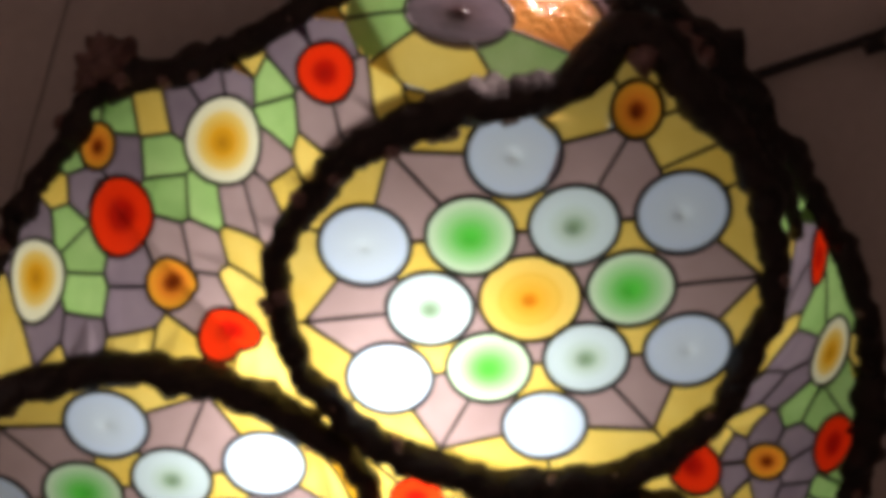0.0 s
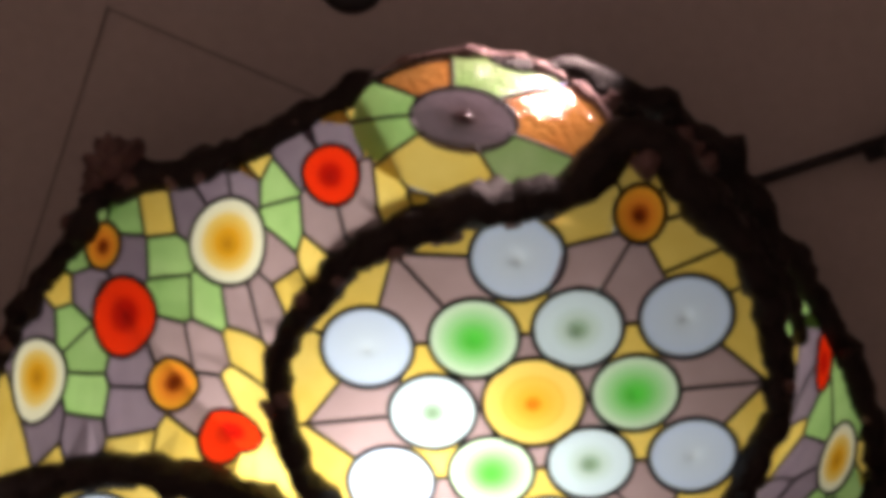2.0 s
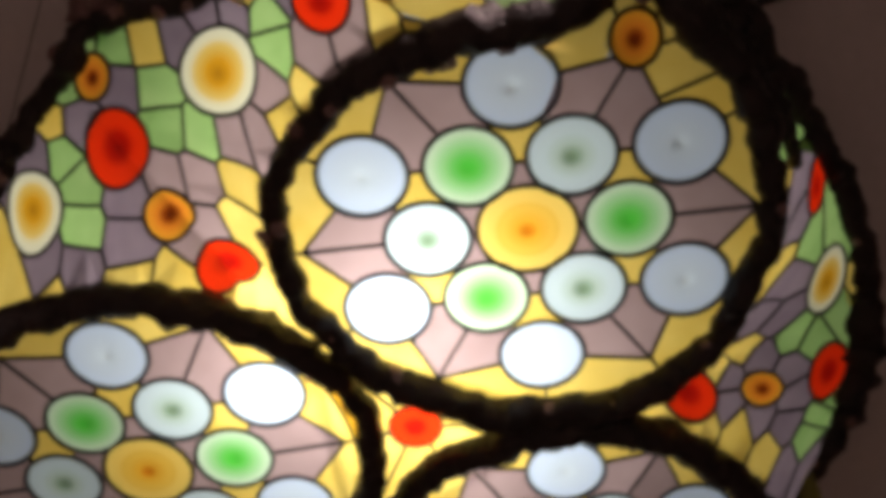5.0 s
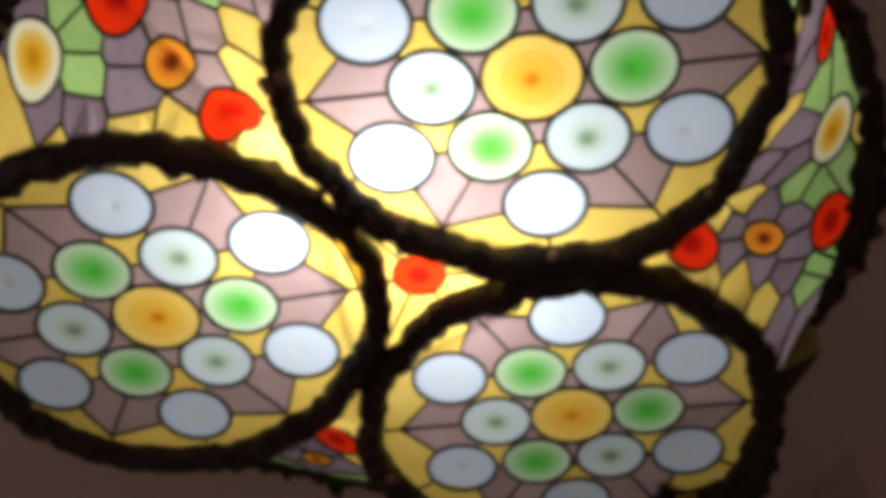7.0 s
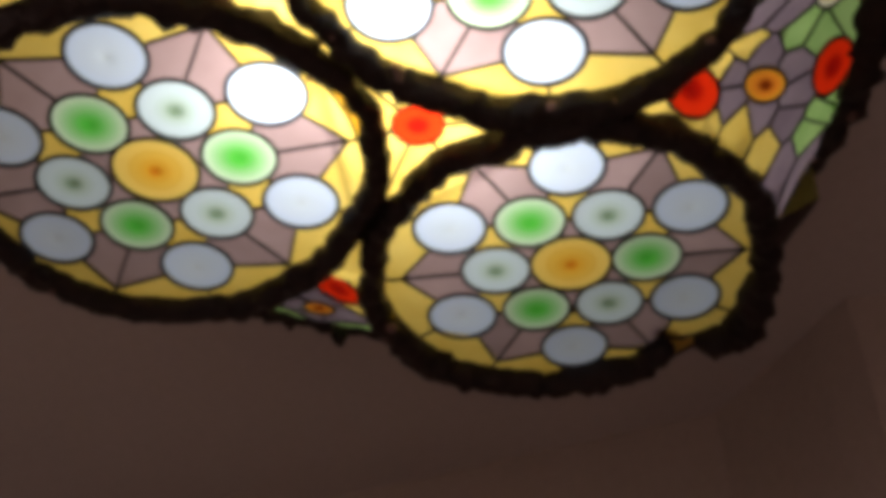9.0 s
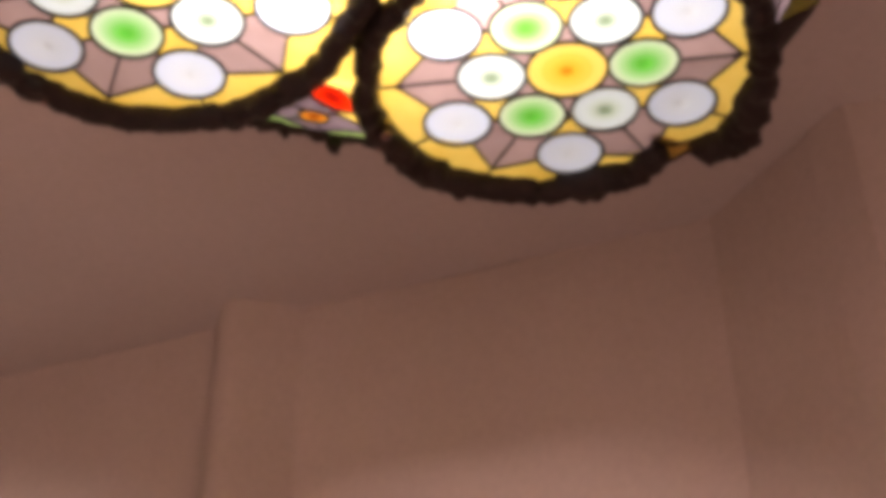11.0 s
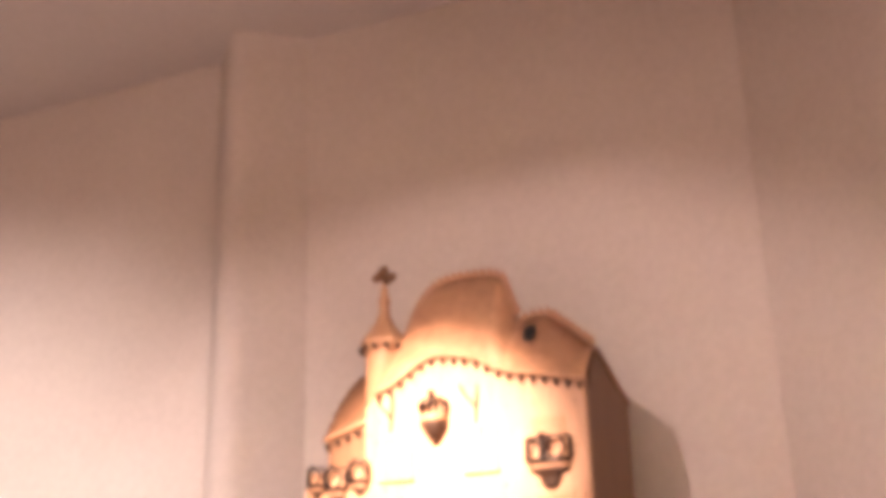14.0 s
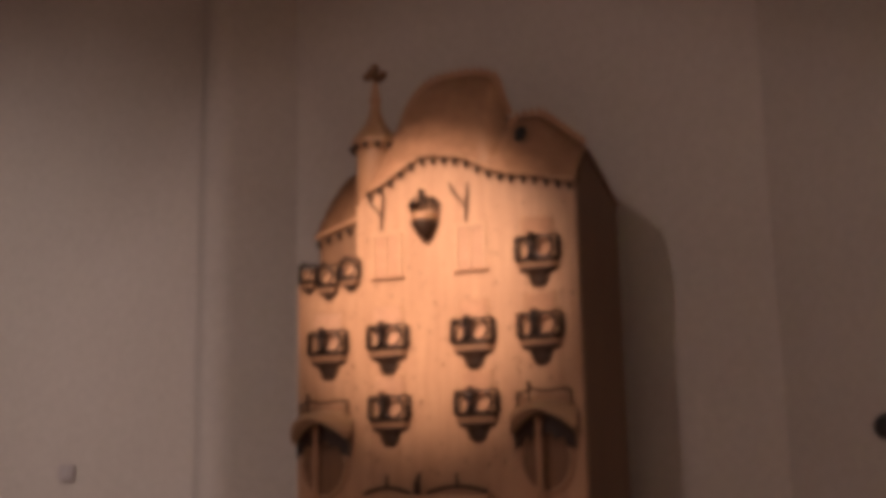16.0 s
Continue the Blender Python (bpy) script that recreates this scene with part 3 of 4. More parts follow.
def skirt_side(discs, seeds, start, end, turn=0.0):
    """One side of the skirt, between two bearings round the hub."""
    holes = [Oval(*turned((x, y), turn), a, b, w + turn) for _, x, y, a, b, w in discs]
    bm = bmesh.new()
    hub = Vector(HUB)
    lead = bmesh.new()
    gap = GAPS + [Oval(*HUB, 0.3), Oval(0.042, 0.748, 0.228, 0.075, 5)]
    field = [hub + 0.02 * Vector((math.cos(radians(start + end) / 2), math.sin(radians(start + end) / 2)))]
    field += [hub + 1.12 * Vector((math.cos(radians(start + (end - start) * k / 24)), math.sin(radians(start + (end - start) * k / 24)))) for k in range(25)]
    points = [(Vector(turned(p, turn)), GLASS[g]) for g in seeds for p in seeds[g]]
    prof = []
    for k in range(60):
        w = radians(start + (end - start) * k / 59)
        prof.append((HUB[0] + (rim(w) + 0.004) * math.cos(w), HUB[1] + (rim(w) + 0.004) * math.sin(w), LAMP_Z + RIM_H + 0.005))
    tube(bm, prof, 0.01, 6)
    frame_part = part("side_frame", into_lamp(bm), BARK, lamp)
    for p, mat in points:
        poly = field
        for q, _ in points:
            if q is not p:
                poly = clip(poly, p, q)
        if len(poly) < 3:
            continue
        for piece in cut(dense(poly, 0.006), holes + gap):
            piece = [inside_rim(q) for q in piece]
            pane(piece, mat, skirt, frame_part, holes)
            came(lead, piece, skirt, 0.0032)
    for o, (kind, *_) in zip(holes, discs):
        rondel(kind, o, skirt, frame_part)
        came(lead, [o.point(2 * math.pi * j / 36) for j in range(36)], skirt)
    part("lead_came", into_lamp(lead), LEAD, frame_part)


ALL_A = {**SEEDS_A, **SEEDS_A2}
skirt_side(SIDE_A, ALL_A, -189, -76)
skirt_side(SIDE_B, SEEDS_B, -48, 51)
skirt_side(SIDE_C, SEEDS_C, 51, 171)

# middle of the underside: a red disc in yellow glass between the dishes
core = Oval(-0.053, 1.70, 0.054)
tri = [Vector((HUB[0] + 0.33 * math.cos(radians(a)), HUB[1] + 0.33 * math.sin(radians(a)))) for a in (-9, 111, 231)]
bm = bmesh.new()
for k in range(3):
    tube(bm, [(*tri[k], LAMP_Z + 0.01), (*tri[(k + 1) % 3], LAMP_Z + 0.01)], 0.004, 6)
core_frame = part("centre_frame", into_lamp(bm), LEAD, lamp)
lead = bmesh.new()
for k in range(3):
    for p in ([core.c, tri[k], (tri[k] + tri[(k + 1) % 3]) / 2], [core.c, (tri[k] + tri[(k + 1) % 3]) / 2, tri[(k + 1) % 3]]):
        for q in cut(dense(p, 0.004), [core] + GAPS):
            pane(q, YELLOW, lambda x, y: LAMP_Z + 0.001, core_frame, [core])
            came(lead, q, flat, 0.003)
rondel("red", core, flat, core_frame)
part("lead_came", into_lamp(lead), LEAD, core_frame)

# knotty crown round the rim
bm = bmesh.new()
path, rad = [], []
for k in range(300):
    w = 2 * math.pi * k / 300
    lift = 0.012 * noise.noise(Vector((9 * math.cos(w), 9 * math.sin(w), 0)))
    path.append((HUB[0] + (rim(w) + 0.005) * math.cos(w), HUB[1] + (rim(w) + 0.005) * math.sin(w), LAMP_Z + RIM_H + 0.015 + lift))
    swell = 0.032 * math.exp(-((((math.degrees(w) + 56 + 180) % 360) - 180) / 12) ** 2)
    swell += 0.022 * math.exp(-((((math.degrees(w) - 2 + 180) % 360) - 180) / 16) ** 2)
    rad.append(0.032 + swell + 0.012 * noise.noise(Vector((14 * math.cos(w), 14 * math.sin(w), 3))))
tube(bm, path, rad, 10, True, 0.45, 1.0, 24.0)
part("rim_crown", into_lamp(bm), BARK, lamp, "knotty dark bronze rim with worn copper knobs", True)
rng = random.Random(5)
for k in range(90):
    w = 2 * math.pi * (k + rng.uniform(-0.3, 0.3)) / 90
    s = rng.uniform(0.012, 0.024)
    bm = bmesh.new()
    bmesh.ops.create_icosphere(bm, subdivisions=2, radius=s)
    for v in bm.verts:
        v.co += v.co * 0.5 * noise.noise(v.co * 60 + Vector((k, 0, 0)))
    bmesh.ops.translate(bm, verts=bm.verts[:], vec=(HUB[0] + (rim(w) + rng.uniform(-0.01, 0.03)) * math.cos(w), HUB[1] + (rim(w) + rng.uniform(-0.01, 0.03)) * math.sin(w), LAMP_Z + RIM_H + rng.uniform(-0.03, 0.04)))
    part("knob", into_lamp(bm), COPPER if rng.random() < 0.5 else BARK, lamp, "", True)
# knotty mass where the ring meets the rim, pink worn knobs, and a crumpled finial on the corner
bm = bmesh.new()
path, rad = [], []
for k in range(40):
    w = radians(-70 + 30 * k / 39)
    r0, r1 = dish_edge(w), rim(w)
    path.append((HUB[0] + (r0 + r1) / 2 * math.cos(w), HUB[1] + (r0 + r1) / 2 * math.sin(w), 3.6))
    rad.append(max(0.028, 0.64 * (r1 - r0)) * (1 - max(0.0, (k - 30) / 12)))
tube(bm, path, rad, 12, False, 0.45, 1.0, 22.0)
part("root_mass", into_lamp(bm), BARK, lamp, "knotty dark bronze mass beside the boss", True)
for k in range(26):
    bm = bmesh.new()
    bmesh.ops.create_icosphere(bm, subdivisions=2, radius=rng.uniform(0.014, 0.034))
    for v in bm.verts:
        v.co += v.co * 0.7 * noise.noise(v.co * 55 + Vector((k, 2, 0)))
    w = radians(rng.uniform(-72, -46))
    r = rim(w) + rng.uniform(-0.05, 0.03)
    bmesh.ops.translate(bm, verts=bm.verts[:], vec=(HUB[0] + r * math.cos(w), HUB[1] + r * math.sin(w), LAMP_Z + RIM_H + rng.uniform(-0.07, -0.02)))
    part("knob", into_lamp(bm), BARK if k % 3 else COPPER, lamp, "", True)
for k, (deg, reach, size) in enumerate(((-98, 0.392, 0.021), (-102, 0.398, 0.017), (-113, 0.388, 0.02), (-117, 0.39, 0.016), (-128, 0.4, 0.017), (-72, 0.51, 0.024))):
    bm = bmesh.new()
    bmesh.ops.create_icosphere(bm, subdivisions=2, radius=size)
    for v in bm.verts:
        v.co += v.co * 0.5 * noise.noise(v.co * 50 + Vector((k, 5, 0)))
    bmesh.ops.translate(bm, verts=bm.verts[:], vec=(DISHES[0][0] + reach * math.cos(radians(deg)), DISHES[0][1] + reach * math.sin(radians(deg)), LAMP_Z - 0.035))
    part("knob", into_lamp(bm), COPPER, lamp, "worn pink copper knob", True)
bm = bmesh.new()
bmesh.ops.create_icosphere(bm, subdivisions=4, radius=0.058)
for v in bm.verts:
    v.co = v.co * (1 + 0.5 * noise.noise(v.co * 38) + 0.3 * noise.noise(v.co * 90)) + Vector((-0.645, 0.9, 3.8))
part("finial", into_lamp(bm), COPPER, lamp, "crumpled pinkish copper finial on the rim", True)
# unseen cover added over the bulbs, its grey limiting bounce inside, and the hanger
bm = bmesh.new()
rows = []
for f, z in ((0.985, LAMP_Z + RIM_H + 0.012), (0.88, 3.84), (0.7, 3.93), (0.3, 4.0), (0.012, 4.02)):
    rows.append([bm.verts.new((f * rim(w) * math.cos(w), f * rim(w) * math.sin(w), z)) for w in (2 * math.pi * k / 120 for k in range(120))])
for a, b in zip(rows, rows[1:]):
    for k in range(120):
        bm.faces.new((a[k], a[(k + 1) % 120], b[(k + 1) % 120], b[k]))
bmesh.ops.recalc_face_normals(bm, faces=bm.faces[:])
part("cover", bm, ZINC, lamp, "unseen grey cover, added to hold in the bulb light", True)
bm = bmesh.new()
lathe(bm, [(0.014, 4.01), (0.014, 4.16), (0.07, 4.165), (0.075, 4.2), (0.02, 4.2)], 24)
part("hanger", bm, BARK, lamp, "short dark hanging rod with ceiling rose")

# dark strip added where a dish touches the rim, to stop bulb light leaking
bm = bmesh.new()
ring_ = []
for k in range(360):
    w = 2 * math.pi * k / 360
    d = dish_edge(w) - 0.012 - 0.13 * math.exp(-((math.degrees(w) - 47.6) / 2.6) ** 2)
    ring_.append(None if not 17 < math.degrees(w) < 80 else [bm.verts.new((r * math.cos(w), r * math.sin(w), z)) for r, z in ((rim(w), LAMP_Z + RIM_H + 0.02), (rim(w) - 0.003, LAMP_Z + 0.12), (d, LAMP_Z))])
for a, b in zip(ring_, ring_[1:] + ring_[:1]):
    if a and b:
        for j in range(2):
            bm.faces.new((a[j], b[j], b[j + 1], a[j + 1]))
bmesh.ops.recalc_face_normals(bm, faces=bm.faces[:])
part("leak_stop", bm, BARK, lamp, "added dark strip that stops bulb light under the rim")

# the tilted oval boss on the rim
BOSS_C = Vector((0.043, 0.75, 3.625))
out = Vector((BOSS_C.x - HUB[0], BOSS_C.y - HUB[1], 0)).normalized()
n = (out * 0.8 + Vector((0, 0, -0.6))).normalized()
xa = Vector((-out.y, out.x, 0))
ya = n.cross(xa)
BOSS = Matrix.Translation((-HUB[0], -HUB[1], 0)) @ Matrix.Translation(BOSS_C) @ Matrix((xa, ya, n)).transposed().to_4x4()
BA, BB = 0.238, 0.171
HEART = -0.13


def boss_point(r, w):
    off = HEART * (1 - r) / 0.62
    return BOSS @ Vector((BA * (off + r * math.cos(w)), BB * (1.0 if math.sin(w) > 0 else 0.8) * r * math.sin(w), 0.05 * (1 - r * r)))


bm = bmesh.new()
tube(bm, [boss_point(1.03, radians(-80 + 225 * k / 70)) for k in range(71)], [(0.014 + 0.003 * math.sin(k * 0.7)) * min(1.0, 0.25 + (70 - k) / 24) for k in range(71)], 8, False, 0.4, 1.0, 40.0)
boss = part("boss_frame", bm, COPPER, lamp, "crumpled copper edge round the oval boss", True)
PETALS = [(HAMORANGE, -20, 50, 1.03), (HAMGREEN, 50, 105, 1.03), (HAMORANGE, 105, 150, 0.86), (GREEN, 150, 185, 0.92), (GREEN, 185, 222, 0.92), (YELLOW, 222, 285, 0.98), (HAMGREEN, 285, 340, 1.03)]  # glass, bearings, reach
bm_lead = bmesh.new()
for mat, lo, hi, reach in PETALS:
    bm = bmesh.new()
    rows = [[bm.verts.new(boss_point(0.38 + (reach - 0.38) * i / 6, radians(lo + (hi - lo) * j / 8))) for j in range(9)] for i in range(7)]
    for a, b in zip(rows, rows[1:]):
        for j in range(8):
            bm.faces.new((a[j], a[j + 1], b[j + 1], b[j]))
    part("petal_pane", bm, mat, boss, "", True)
    tube(bm_lead, [boss_point(0.36 + (reach - 0.37) * i / 6, radians(lo)) + BOSS.to_3x3() @ Vector((0, 0, 0.002)) for i in range(7)], 0.0035, 6)
tube(bm_lead, [boss_point(0.39, 2 * math.pi * k / 40) for k in range(40)], 0.004, 6, True)
part("lead_came", bm_lead, LEAD, boss)
ob = new("rondel", RONDELS["mauve"])
ob.parent = boss
ob.matrix_basis = BOSS @ Matrix.Translation((BA * HEART, 0, 0.044)) @ Matrix.Diagonal((BA * 0.39, BB * 0.39, -0.12, 1))

# ---- ceiling fittings ----
A, B = Vector((0.35, 1.185, 4.17)), Vector((2.2, 0.47, 4.17))
d = B - A
yaw = math.atan2(d.y, d.x)
track = thing("lighting_track", "thin black lighting track fixed to the ceiling", "lighting track", Matrix.Translation(A) @ Matrix.Rotation(yaw, 4, "Z"))
bm = bmesh.new()
box(bm, 0, d.length, -0.009, 0.009, 0.006, 0.03)
part("rail", bevel(bm, 0.003, 1), BLACK, track)
bm = bmesh.new()
box(bm, -0.03, 0.0, -0.016, 0.016, -0.002, 0.03)
part("end_cap", bevel(bm, 0.003, 1), BLACK, track)


def track_spot(m):
    ob = thing("track_spotlight", "white cylindrical spotlight with a black front on the track", "spotlight", m, group="track spotlights")
    bm = bmesh.new()
    box(bm, -0.05, 0.05, -0.018, 0.018, -0.03, 0.0)
    part("adapter", bevel(bm, 0.004), BLACK, ob)
    tilt = Matrix.Translation((0.06, 0.02, -0.05)) @ Matrix.Rotation(radians(-35), 4, "X") @ Matrix.Rotation(radians(20), 4, "Y")
    bm = bmesh.new()
    lathe(bm, [(0.03, 0.02), (0.045, 0.01), (0.047, -0.1), (0.047, -0.14)], 28, tilt)
    head = part("head", bm, GREYWHITE, ob, "white cylinder", True)
    bm = bmesh.new()
    lathe(bm, [(0.048, -0.139), (0.048, -0.175), (0.04, -0.18), (0.038, -0.165)], 28, tilt)
    part("snoot", bm, BLACK, head, "black front ring", True)
    bm = bmesh.new()
    lathe(bm, [(0.037, -0.164), (0.037, -0.168), (0.01, -0.172)], 24, tilt)
    part("lens", bm, LENS, head)
    return ob


first = track_spot(Matrix.Translation((0.955, 0.952, 4.17)) @ Matrix.Rotation(yaw, 4, "Z"))
copy_thing(first, Matrix.Translation((1.75, 0.645, 4.17)) @ Matrix.Rotation(yaw, 4, "Z"))

det = thing("ceiling_speaker", "small round dark speaker set in the ceiling", "speaker", Matrix.Translation((-0.225, 0.615, CEIL)))
bm = bmesh.new()
lathe(bm, [(0.075, 0.0), (0.075, -0.006), (0.066, -0.012), (0.05, -0.008), (0.01, -0.006)], 36)
part("grille", bm, BLACK, det, "", True)

# ---- wooden model of a modernist house ----
Z0 = 1.15
MODEL = Matrix.Translation((-0.052, 3.382, Z0)) @ Matrix.Rotation(math.atan2(-NX, NY), 4, "Z")
house = thing("house_model", "carved wooden model of a modernist town house on a plinth", "model", MODEL)
plinth = thing("plinth", "plain white painted display plinth under the model", "plinth", Matrix.Translation((-0.052, 3.382, 0)) @ Matrix.Rotation(math.atan2(-NX, NY), 4, "Z"))
bm = bmesh.new()
box(bm, -0.5, 0.5, -0.1, 0.5, 0.0, Z0)
part("block", bevel(bm, 0.004), ENAMEL, plinth)


def eave(x):
    rise = min(1.0, max(0.0, (x - 0.02) / 0.12))
    return 2.462 + 0.1 * math.exp(-((x - 0.0) / 0.135) ** 2) + 0.033 * rise * rise * (3 - 2 * rise) - 0.13 * max(0.0, x - 0.1) - 0.128 * max(0.0, x - 0.3)


def ridge(x):
    hump = 0.275 * (1 - min(1.0, abs((x - 0.045) / 0.235)) ** 3.4) if x < 0.2 else 0.0
    second = 0.22 - 0.88 * max(0.0, x - 0.3) - 0.25 * max(0.0, 0.24 - x)
    blend = min(1.0, max(0.0, (x - 0.165) / 0.05))
    first_ = 2.56 + hump
    return (1 - blend) * first_ + blend * (2.46 + second)


def slab(bm, outline, y0, y1):
    a = [bm.verts.new((x, y0, z - Z0)) for x, z in outline]
    b = [bm.verts.new((x, y1, z - Z0)) for x, z in outline]
    bm.faces.new(a)
    bm.faces.new(b[::-1])
    for k in range(len(a)):
        j = (k + 1) % len(a)
        bm.faces.new((a[j], a[k], b[k], b[j]))
    bmesh.ops.recalc_face_normals(bm, faces=bm.faces[:])


# front board
outline = [(-0.425, Z0), (-0.425, 2.27), (-0.232, 2.27), (-0.232, 2.435)] + [(-0.2 + 0.625 * k / 40, eave(-0.2 + 0.625 * k / 40)) for k in range(41)] + [(0.425, Z0)]
bm = bmesh.new()
slab(bm, outline, 0.0, 0.03)
front = part("facade", bm, WOOD, house, "warm light-brown wooden front board")
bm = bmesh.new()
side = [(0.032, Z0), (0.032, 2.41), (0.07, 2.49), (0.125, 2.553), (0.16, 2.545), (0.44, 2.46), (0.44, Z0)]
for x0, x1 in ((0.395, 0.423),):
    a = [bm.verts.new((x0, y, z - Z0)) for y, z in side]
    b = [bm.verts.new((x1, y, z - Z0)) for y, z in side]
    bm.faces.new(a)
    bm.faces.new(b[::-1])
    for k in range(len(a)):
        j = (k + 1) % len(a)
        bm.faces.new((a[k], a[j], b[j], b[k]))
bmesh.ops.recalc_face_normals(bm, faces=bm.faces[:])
# the side's shade is put into its wood colour
part("side_board", bm, BROWNSHADE, house, "plain side board, darkened in its colour for the shade")
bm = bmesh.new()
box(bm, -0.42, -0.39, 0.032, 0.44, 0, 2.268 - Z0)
part("side_board", bm, BROWNSHADE, house)
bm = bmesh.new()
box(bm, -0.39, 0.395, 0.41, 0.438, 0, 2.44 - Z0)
part("back_board", bm, BROWNSHADE, house)
bm = bmesh.new()
box(bm, -0.39, -0.2, 0.032, 0.41, 2.24 - Z0, 2.266 - Z0)
part("terrace", bm, WOOD, house)

# roof with its humped ridge
bm = bmesh.new()
nx, nv = 60, 14
grid = []
for i in range(nx + 1):
    x = -0.2 + 0.632 * i / nx
    row = []
    for j in range(nv + 1):
        v = j / nv
        ze, zr = eave(x) + 0.006, ridge(x)
        if v <= 0.6:
            w = v / 0.6
            y, z = -0.012 + 0.14 * w ** 1.35, ze + (zr - ze) * (0.45 * math.sin(w * math.pi / 2) + 0.55 * w)
        else:
            w = (v - 0.6) / 0.4
            y, z = 0.128 + 0.315 * w, zr + (2.46 - zr) * w ** 1.1
        row.append(bm.verts.new((x, y, z - Z0)))
    grid.append(row)
for a, b in zip(grid, grid[1:]):
    for j in range(nv):
        bm.faces.new((a[j], b[j], b[j + 1], a[j + 1]))
bmesh.ops.recalc_face_normals(bm, faces=bm.faces[:])
roof = part("roof", bm, WOODROOF, house, "humped roof covered in small carved scales", True)
# carved scales on the front slope
bm = bmesh.new()
for r in range(15):
    w = (r + 0.4) / 15.5
    for k in range(54):
        x = -0.195 + 0.62 * (k + 0.5 * (r % 2)) / 54
        if x > 0.425 or 0.15 < x < 0.225:
            continue
        ze, zr = eave(x) + 0.006, ridge(x)
        f = lambda q: Vector((x, -0.012 + 0.14 * max(0.0, q) ** 1.35, ze + (zr - ze) * (0.45 * math.sin(q * math.pi / 2) + 0.55 * q) - Z0))
        p, up = f(w + 0.018 * noise.noise(Vector((x * 70, w * 40, 0)))), (f(w + 0.05) - f(w)).normalized()
        nrm = Vector((1, 0, 0)).cross(up)
        h = 0.62 * (zr - ze) / 15 + 0.004
        if nrm.y > 0:
            nrm = -nrm
        tilt = 0.003 + 0.003 * noise.noise(p * 140)
        pts = [p + Vector((-0.0056, 0, 0)) + up * h + nrm * 0.0005, p + Vector((-0.0056, 0, 0)) + nrm * tilt, p - up * h * 0.5 + nrm * tilt * 1.35, p + Vector((0.0056, 0, 0)) + nrm * tilt, p + Vector((0.0056, 0, 0)) + up * h + nrm * 0.0005]
        bm.faces.new([bm.verts.new(q) for q in pts])
tagged(part("scale_tiling", bm, WOODROOF, roof), kind="stuff")
# round roof opening: a black cap stands for the shade inside the hole
bm = bmesh.new()
lathe(bm, [(0.014, 0.0), (0.016, 0.004), (0.004, 0.005)], 20, Matrix.Translation((0.268, 0.026, 2.597 - Z0)) @ Matrix.Rotation(radians(62), 4, "X") @ Matrix.Diagonal((1.15, 1.9, 1, 1)))
part("roof_opening", bm, BLACK, roof, "drop-shaped roof opening, its dark inside a black cap")
# teeth along the ridge, drops under the eave
bead = bmesh.new()
lathe(bead, [(0.009, -0.008), (0.0115, 0.0), (0.008, 0.009), (0.002, 0.02)], 8)
proto = part("ridge_tooth", bead, WOODROOF, roof, "", True)
run, last, places = 0.0, None, []
for k in range(1200):
    x = -0.19 + 0.615 * k / 1199
    p = Vector((x, ridge(x)))
    run += (p - last).length if last else 0.02
    last = p
    if run >= 0.023:
        places.append(x)
        run = 0.0
proto.location = (places[0], 0.128, ridge(places[0]) + 0.004 - Z0)
for x in places[1:]:
    o = new("ridge_tooth", proto.data)
    o.parent = roof
    o.location = (x, 0.126, ridge(x) + 0.004 - Z0)
bm = bmesh.new()
lathe(bm, [(0.001, -0.017), (0.0065, -0.006), (0.009, 0.001), (0.004, 0.006)], 10)
drop = part("eave_drop", bm, DARKSHADE, roof, "dark drop hanging under the eave", True)
spots = [(-0.185 + 0.6 * k / 18) for k in range(19)]
drop.location = (spots[0], -0.012, eave(spots[0]) - 0.012 - Z0)
for x in spots[1:]:
    o = new("eave_drop", drop.data)
    o.parent = roof
    o.location = (x, -0.012, eave(x) - 0.012 - Z0)
bm = bmesh.new()
tube(bm, [(-0.2 + 0.632 * k / 40, -0.012, eave(-0.2 + 0.632 * k / 40) + 0.002 - Z0) for k in range(41)], 0.0075, 8)
part("eave_moulding", bm, WOOD, roof, "", True)

# corner tower with its cross
bm = bmesh.new()
lathe(bm, [(0.056, 2.28 - Z0), (0.056, 2.6 - Z0), (0.06, 2.622 - Z0)], 28, Matrix.Translation((-0.2, 0.062, 0)))
tower = part("tower", bm, WOOD, house, "round wooden corner tower", True)
bm = bmesh.new()
prof = [(0.064, 2.615), (0.074, 2.63), (0.072, 2.645), (0.052, 2.672), (0.032, 2.7), (0.019, 2.735), (0.016, 2.765), (0.021, 2.775), (0.016, 2.785), (0.012, 2.81), (0.008, 2.83)]
lathe(bm, [(r, z - Z0) for r, z in prof], 8, Matrix.Translation((-0.2, 0.062, 0)))
part("spire", bm, WOOD, tower, "bulbous eight-sided spire")
bm = bmesh.new()
for k in range(12):
    w = 2 * math.pi * k / 12
    bmesh.ops.create_icosphere(bm, subdivisions=1, radius=0.0105, matrix=Matrix.Translation((-0.2 + 0.07 * math.cos(w), 0.062 + 0.07 * math.sin(w), 2.622 - Z0)))
part("bead_collar", bm, DARKSHADE, tower, "", True)
bm = bmesh.new()
for dx, dy, dz in ((0, 0, 0.024), (0.026, 0, 0), (-0.026, 0, 0), (0, 0.026, 0), (0, -0.026, 0)):
    bmesh.ops.create_icosphere(bm, subdivisions=2, radius=0.0145, matrix=Matrix.Translation((-0.2 + dx, 0.062 + dy, 2.853 + dz - Z0)))
lathe(bm, [(0.007, 2.825 - Z0), (0.009, 2.85 - Z0), (0.006, 2.87 - Z0)], 8, Matrix.Translation((-0.2, 0.062, 0)))
